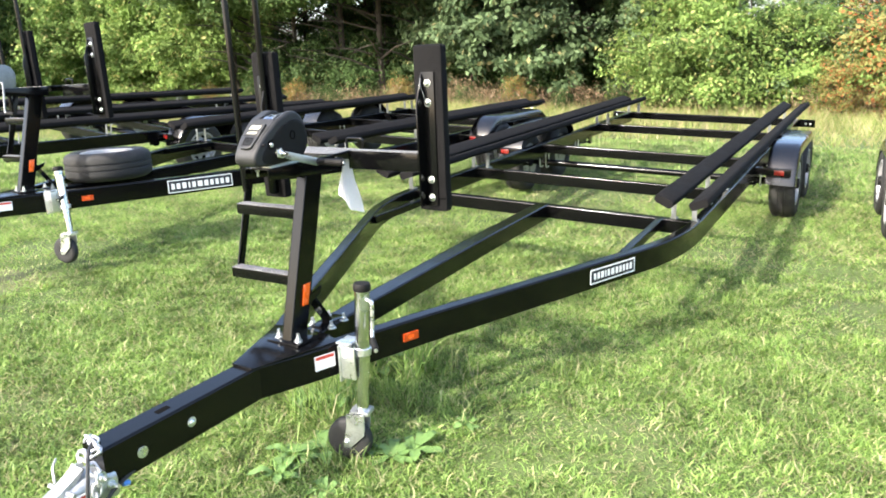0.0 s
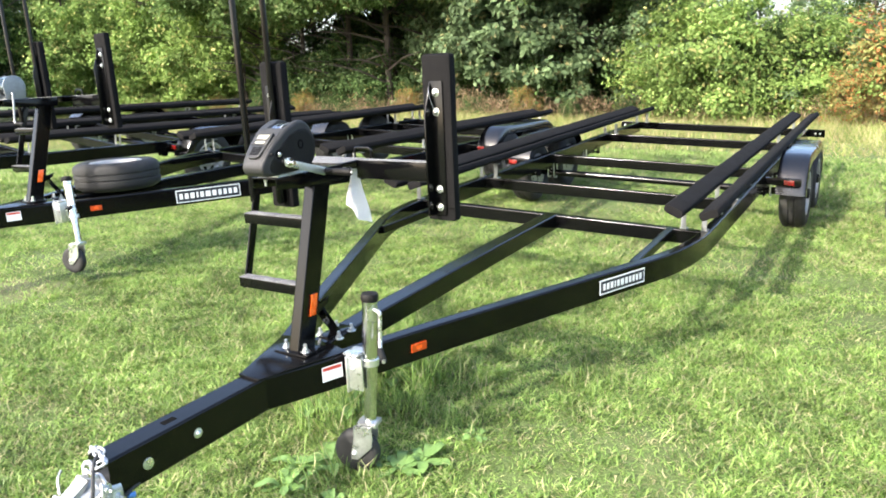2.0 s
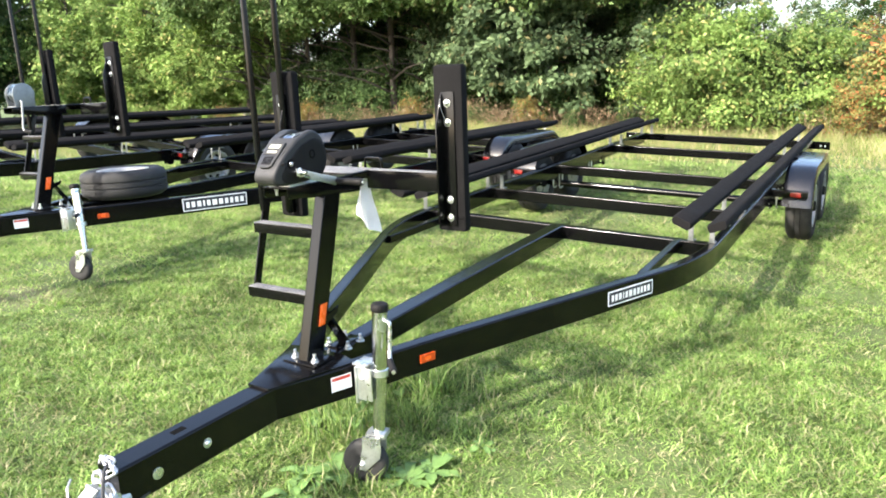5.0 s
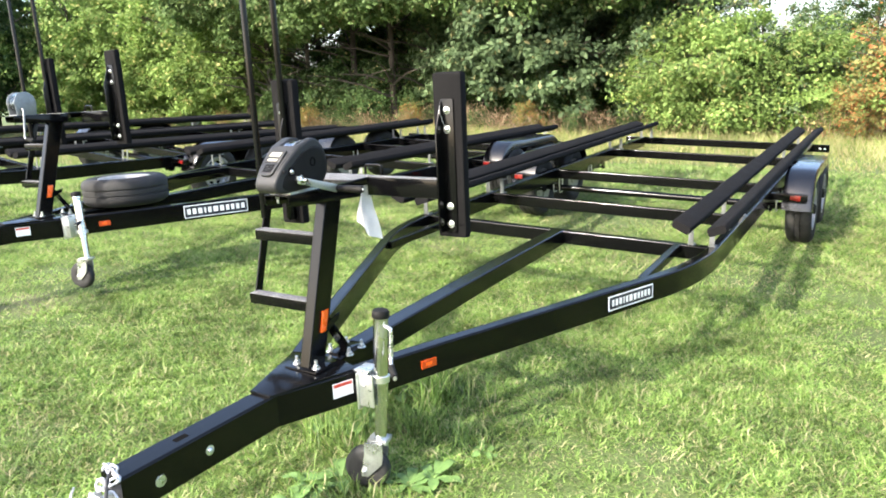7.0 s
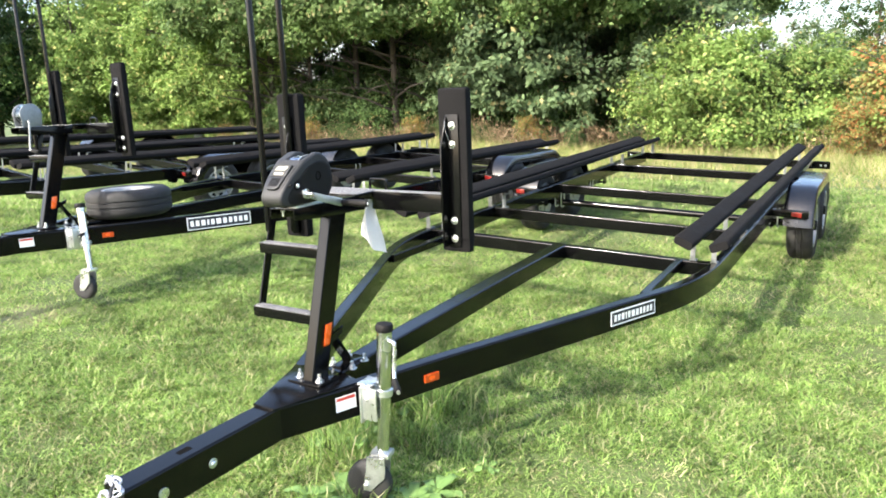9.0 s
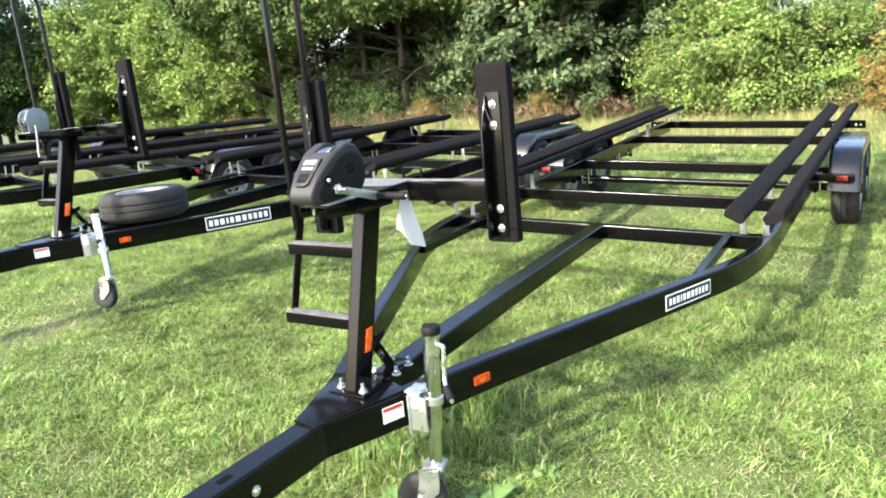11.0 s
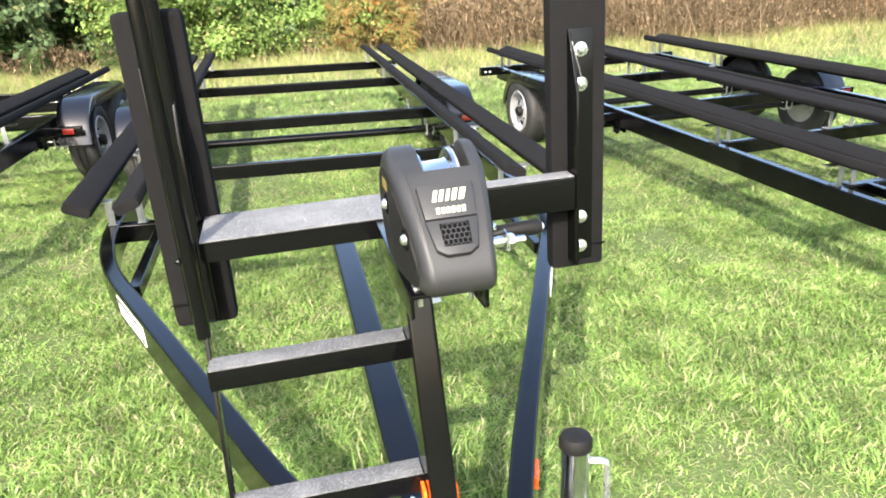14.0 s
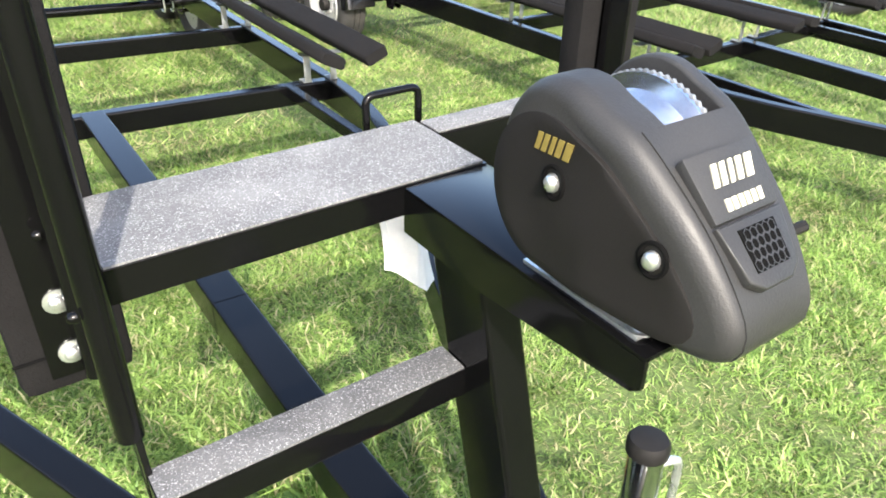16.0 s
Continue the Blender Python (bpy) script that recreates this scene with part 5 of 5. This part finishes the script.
# ---- hedge and trees ----
def leaf_cloud(seed, size, clumps, per, leaf, hollow=0.55, droop=0.3, flat=0.0):
    """Leaves in clumps on a lumpy crown of the given half sizes; each leaf a folded pair of triangles."""
    r = np.random.default_rng(seed)
    u = r.normal(size=(clumps, 3))
    u /= np.linalg.norm(u, axis=1, keepdims=True)
    rad = r.uniform(hollow, 1.0, clumps) * (1 + 0.22 * np.sin(3 * u[:, 0] + 5 * u[:, 2] + seed) + 0.15 * np.sin(7 * u[:, 1] - 4 * u[:, 2]))
    c = u * rad[:, None] * np.array(size)
    cs = r.uniform(0.12, 0.34, clumps) * min(size) ** 0.5
    k = np.repeat(np.arange(clumps), per)
    off = r.normal(size=(len(k), 3)) * (cs[k] * 0.55)[:, None] * np.array([1, 1, 0.7])
    p = c[k] + off
    n = len(p)
    out = p / np.array(size) + 0.15 * r.normal(size=(n, 3))
    out /= np.linalg.norm(out, axis=1, keepdims=True) + 1e-6
    nrm = out * 0.7 + np.array([0, -0.2, 0.5]) + r.normal(size=(n, 3)) * 0.55
    nrm /= np.linalg.norm(nrm, axis=1, keepdims=True)
    d = np.cross(nrm, r.normal(size=(n, 3)))
    d /= np.linalg.norm(d, axis=1, keepdims=True) + 1e-6
    d[:, 2] -= droop
    d /= np.linalg.norm(d, axis=1, keepdims=True)
    s = np.cross(nrm, d)
    ln = leaf * r.uniform(0.6, 1.35, n)[:, None]
    v = np.stack([p, p + d * ln * 0.5 + s * ln * 0.30 + nrm * ln * 0.08, p + d * ln, p + d * ln * 0.5 - s * ln * 0.30 + nrm * ln * 0.08], 1)
    return v.reshape(-1, 3), n


def leaf_mesh(name, clouds, mat):
    v = np.concatenate([c for c, _ in clouds])
    n = sum(k for _, k in clouds)
    b = np.arange(n)[:, None] * 4
    loops = np.concatenate([b + [0, 1, 2], b + [0, 2, 3]], 1).reshape(-1)
    return raw_mesh(name, v, loops, np.arange(2 * n) * 3, np.full(2 * n, 3), mat)


def branch_mesh(name, seed, height, spread, limbs, r0):
    rnd = random.Random(seed)
    bm = bmesh.new()
    top = Vector((rnd.uniform(-0.2, 0.2), rnd.uniform(-0.2, 0.2), height))
    trunk = [Vector((0, 0, -0.1)).lerp(top, t) + Vector((rnd.uniform(-1, 1), rnd.uniform(-1, 1), 0)) * 0.06 * t for t in (0, 0.2, 0.4, 0.6, 0.8, 1)]
    rod(bm, trunk, r0, 8, r0 * 0.25)
    for k in range(limbs):
        t = rnd.uniform(0.12, 0.85)
        a = trunk[0].lerp(trunk[-1], t)
        ang = rnd.uniform(0, 2 * math.pi)
        d = Vector((math.cos(ang) * spread, math.sin(ang) * spread, rnd.uniform(0.2, 0.9) * height * 0.35)) * rnd.uniform(0.5, 1.0)
        rod(bm, [a, a + d * 0.5 + Vector((0, 0, 0.1)), a + d], r0 * 0.4 * (1 - 0.5 * t), 5, 0.008)
    me = bpy.data.meshes.new(name)
    bm.to_mesh(me)
    bm.free()
    me.materials.append(BARK)
    return me


def plant_kind(name, label, category, height, crowns, leaf, mat, seed, r0, limbs=10, group="hedge trees and bushes"):
    """A woody plant at the origin: trunk with limbs, crown of leaf clumps."""
    t = new(name)
    trunk = new("trunk", branch_mesh("trunk", seed, height * 0.85, height * 0.4, limbs, r0))
    trunk.parent = t
    clouds = []
    for k, (cx, cy, cz, sx, sy, sz, clumps, per) in enumerate(crowns):
        v, n = leaf_cloud(seed * 10 + k, (sx, sy, sz), clumps, per, leaf)
        clouds.append((v + np.array([cx, cy, cz]), n))
    crown = new("crown", leaf_mesh("crown", clouds, mat))
    crown.parent = t
    return tagged(t, label, category, group)


tree_a = plant_kind("tree", "broad leafy green tree at the field edge", "tree", 6.5,
                    [(0, 0, 3.6, 2.0, 1.7, 2.4, 190, 62), (0.9, -0.8, 1.7, 1.3, 1.0, 1.3, 80, 60), (-1.0, -0.6, 2.0, 1.3, 1.0, 1.4, 80, 60)], 0.12, LEAF_DARK_SHADE, 11, 0.13)
tree_b = plant_kind("tree", "tree with high overhanging boughs and a dark hollow beneath", "tree", 7.0,
                    [(0, -1.5, 4.9, 2.4, 2.0, 1.8, 260, 62), (1.3, -2.2, 3.7, 1.2, 1.0, 0.8, 60, 60), (-1.2, -2.1, 3.9, 1.2, 1.0, 0.9, 60, 60)], 0.13, LEAF_BOUGH, 12, 0.12, limbs=16)
tree_c = plant_kind("tree", "sunlit yellow-green leafy tree", "tree", 5.5,
                    [(0, 0, 3.1, 1.9, 1.5, 2.2, 190, 62), (0.9, -0.8, 1.4, 1.2, 0.9, 1.2, 80, 60), (-0.9, -0.7, 1.8, 1.2, 0.9, 1.3, 80, 60)], 0.125, LEAF_LIGHT, 16, 0.1)
bush_a = plant_kind("bush", "sunlit yellow-green leafy bush", "bush", 3.2,
                    [(0, 0, 1.35, 1.5, 1.1, 1.35, 140, 62), (0.8, -0.4, 0.8, 0.9, 0.8, 0.8, 55, 55), (-0.8, -0.3, 1.9, 0.8, 0.7, 0.8, 50, 55)], 0.10, LEAF_LIGHT, 13, 0.05)
bush_b = plant_kind("bush", "sunlit green vine-covered bush", "bush", 2.6,
                    [(0, 0, 1.1, 1.6, 1.0, 1.1, 140, 62), (-0.7, -0.5, 0.6, 0.9, 0.7, 0.6, 55, 55)], 0.085, LEAF_LIGHT, 14, 0.05)
bush_d = plant_kind("bush", "dark green leafy bush, its colour lowered for hedge shade", "bush", 2.6,
                    [(0, 0, 1.2, 1.5, 1.0, 1.2, 120, 60), (0.7, -0.4, 0.7, 0.9, 0.7, 0.7, 45, 55)], 0.095, LEAF_DARK_SHADE, 17, 0.05)
bush_c = plant_kind("bush", "rusty orange autumn bush", "bush", 2.8,
                    [(0, 0, 1.3, 1.0, 0.9, 1.3, 120, 55), (0.6, -0.3, 0.7, 0.7, 0.6, 0.7, 45, 50)], 0.075, LEAF_RUST, 15, 0.04)
tree_d = plant_kind("tree", "grey-green leafy tree with hanging vines", "tree", 5.4,
                    [(0, 0, 3.0, 1.7, 1.4, 2.1, 150, 70), (0.8, -0.7, 1.5, 1.1, 0.8, 1.2, 60, 66), (-0.8, -0.8, 2.2, 1.0, 0.8, 1.2, 60, 66)], 0.15, LEAF_GREY, 18, 0.1, limbs=18)
bush_e = plant_kind("bush", "grey-green tangled bush with bare twigs", "bush", 3.0,
                    [(0, 0, 1.3, 1.4, 1.0, 1.3, 90, 60), (0.7, -0.4, 0.9, 0.8, 0.7, 0.9, 40, 55)], 0.11, LEAF_GREY, 19, 0.04, limbs=26)
rnd = random.Random(5)


def plant(kind, x, y, scale, turn):
    base = float(ground_z(x, y)) - 0.03
    return copy_thing(kind, pose(x, y, base, 0, 0, turn) @ Matrix.Diagonal((scale, scale, scale, 1)))


def move_first(kind, x, y, turn):
    kind.matrix_world = pose(x, y, float(ground_z(x, y)) - 0.03, 0, 0, turn)


move_first(tree_a, -7.0, 18.2, 20)
move_first(tree_b, -12.4, 15.9, 5)
move_first(tree_c, -18.5, 16.6, 40)
move_first(bush_a, -1.9, 14.2, 130)
move_first(bush_b, -0.4, 14.0, 10)
move_first(bush_d, -12.0, 17.0, 30)
move_first(bush_c, 1.9, 13.6, 60)
move_first(tree_d, -6.2, 15.0, 15)
move_first(bush_e, -2.9, 15.4, 70)


def some(a, b):
    return rnd.uniform(a, b)


# closing belt of trees behind
for k, x in enumerate(np.arange(-31, -3.4, 2.1)):
    plant((tree_a, tree_b)[k % 2], x + some(-0.6, 0.6), 19.2 + some(-0.5, 1.0) + max(0, -x - 12) * 0.05, some(0.95, 1.25), some(0, 360))
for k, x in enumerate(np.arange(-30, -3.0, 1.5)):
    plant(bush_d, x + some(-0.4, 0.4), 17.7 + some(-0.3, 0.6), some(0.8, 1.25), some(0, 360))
# sunlit stretch
for k, x in enumerate(np.arange(-27, -16.4, 1.7)):
    plant((tree_c, bush_a, tree_c, bush_b)[k % 4], x + some(-0.4, 0.4), 15.9 + some(-0.5, 0.5), some(0.9, 1.15), some(0, 360))
# overhanging trees with a hollow beneath them, and a leafy tree that reaches lower between the hollows
for x in (-15.8, -14.3, -10.9, -9.6, -6.6, -5.2):
    plant(tree_b, x, 15.9 + some(-0.3, 0.3), some(0.88, 1.05), some(-25, 25))
for x, y, q in ((-8.6, 16.2, 0.95), (-4.7, 18.2, 1.05), (-2.3, 15.9, 0.78), (-0.3, 18.6, 0.57)):
    plant(tree_d, x, y, q, some(0, 360))
plant(tree_a, -3.4, 16.8, 0.85, 70)
for x, y, q in ((-1.2, 14.6, 0.75), (0.4, 14.3, 0.7), (1.5, 14.6, 0.75)):
    plant(bush_e, x, y, q, some(0, 360))
for kind, x, y, q in ((tree_a, -27.6, 12.6, 1.2), (tree_c, -25.0, 15.0, 1.15), (tree_c, -22.4, 16.2, 1.1), (tree_a, -29.5, 15.5, 1.3)):
    plant(kind, x, y, q, some(0, 360))
# rows under the boughs: bush_d's darkened leaves paint in the hollow's shade
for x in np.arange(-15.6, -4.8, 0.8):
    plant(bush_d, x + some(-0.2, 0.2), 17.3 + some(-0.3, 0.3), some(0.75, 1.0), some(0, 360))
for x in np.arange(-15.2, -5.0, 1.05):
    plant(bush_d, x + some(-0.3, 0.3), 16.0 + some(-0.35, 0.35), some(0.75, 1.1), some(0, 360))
for x in (-14.0, -12.2, -10.6, -9.0, -7.6):
    plant(tree_a, x, 19.6 + some(-0.4, 0.4), some(0.9, 1.05), some(0, 360))
# bright vine bushes and what stands behind them
for k, x in enumerate(np.arange(-2.5, 1.4, 0.95)):
    plant((bush_b, bush_e, bush_d, bush_a)[k % 4], x + some(-0.2, 0.2), 13.9 + some(-0.3, 0.5), some(0.72, 0.95), some(0, 360))
for k, x in enumerate(np.arange(-2.6, 8.5, 1.5)):
    plant((bush_a, bush_d, bush_b)[k % 3], x + some(-0.3, 0.3), 15.6 + some(-0.3, 0.9), some(0.75, 0.95), some(0, 360))
for x, y, q, a in ((2.9, 13.9, 0.9, 200), (1.2, 13.2, 0.5, 80), (4.4, 14.2, 0.7, 120), (2.2, 12.9, 0.45, 300)):
    plant(bush_c, x, y, q, a)
for k, y in enumerate(np.arange(0.0, 17.5, 1.9)):
    plant((tree_c, tree_a, bush_a)[k % 3], -26.0 + some(-0.8, 0.8) - 0.1 * y, y, some(0.95, 1.2), some(0, 360))
for k, x in enumerate(np.arange(1.0, 30, 3.0)):
    plant((tree_a, tree_c)[k % 2], x, 27 + some(-1, 2), some(0.65, 0.85), some(0, 360))
# low growth at the foot of the hedge
for k, x in enumerate(np.arange(-20, 1.0, 1.3)):
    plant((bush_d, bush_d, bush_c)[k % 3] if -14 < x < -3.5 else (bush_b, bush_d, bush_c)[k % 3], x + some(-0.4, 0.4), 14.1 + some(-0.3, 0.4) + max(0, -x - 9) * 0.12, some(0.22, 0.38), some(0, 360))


def dry_weeds():
    """Dry stalks with withered leaves, thin along the hedge and a thick bank to one side of it."""
    def bank(a, b):
        return (rng.uniform(0, 1, len(a)) < np.clip(0.16 + (a - 0.3) * 0.35, 0.12 + 0.1 * np.exp(-((a + 8.5) / 4.5) ** 2), 1)) & (b > 13.0 - 0.12 * np.clip(a, -4, 9) + 0.35 * np.sin(a * 1.3) + 0.1 * np.clip(-a - 9, 0, 20))
    x, y = scatter(-22, 24, 10.5, 15.2, 120, bank)
    n = len(x)
    hgt = np.clip(rng.normal(0.5, 0.17, n) + np.clip(x - 1.0, 0, 3.0) * 0.33, 0.2, 1.9)
    a = blades_mesh("dry_weeds", x, y, hgt, rng.uniform(0.006, 0.013, n), rng.uniform(0.1, 0.95, n), STRAW, curl=0.55)
    tagged(new("dry_weeds", a), "tall dry brown weeds and stalks along the hedge", "weeds", kind="stuff")
    m = rng.integers(0, n, n * 32)
    t = rng.uniform(0.05, 1.0, len(m)) ** 0.8
    px, py = x[m] + rng.normal(0, 0.16, len(m)), y[m] + rng.normal(0, 0.16, len(m))
    pz = ground_z(px, py) + hgt[m] * t * 0.9
    b = blades_mesh("dry_leaves", px, py, rng.uniform(0.04, 0.13, len(m)), rng.uniform(0.010, 0.028, len(m)), rng.uniform(0.2, 1.5, len(m)), STRAW, z0=pz, two=False)
    tagged(new("dry_leaves", b), "withered brown leaves on the dry weeds", "weeds", kind="stuff")


dry_weeds()
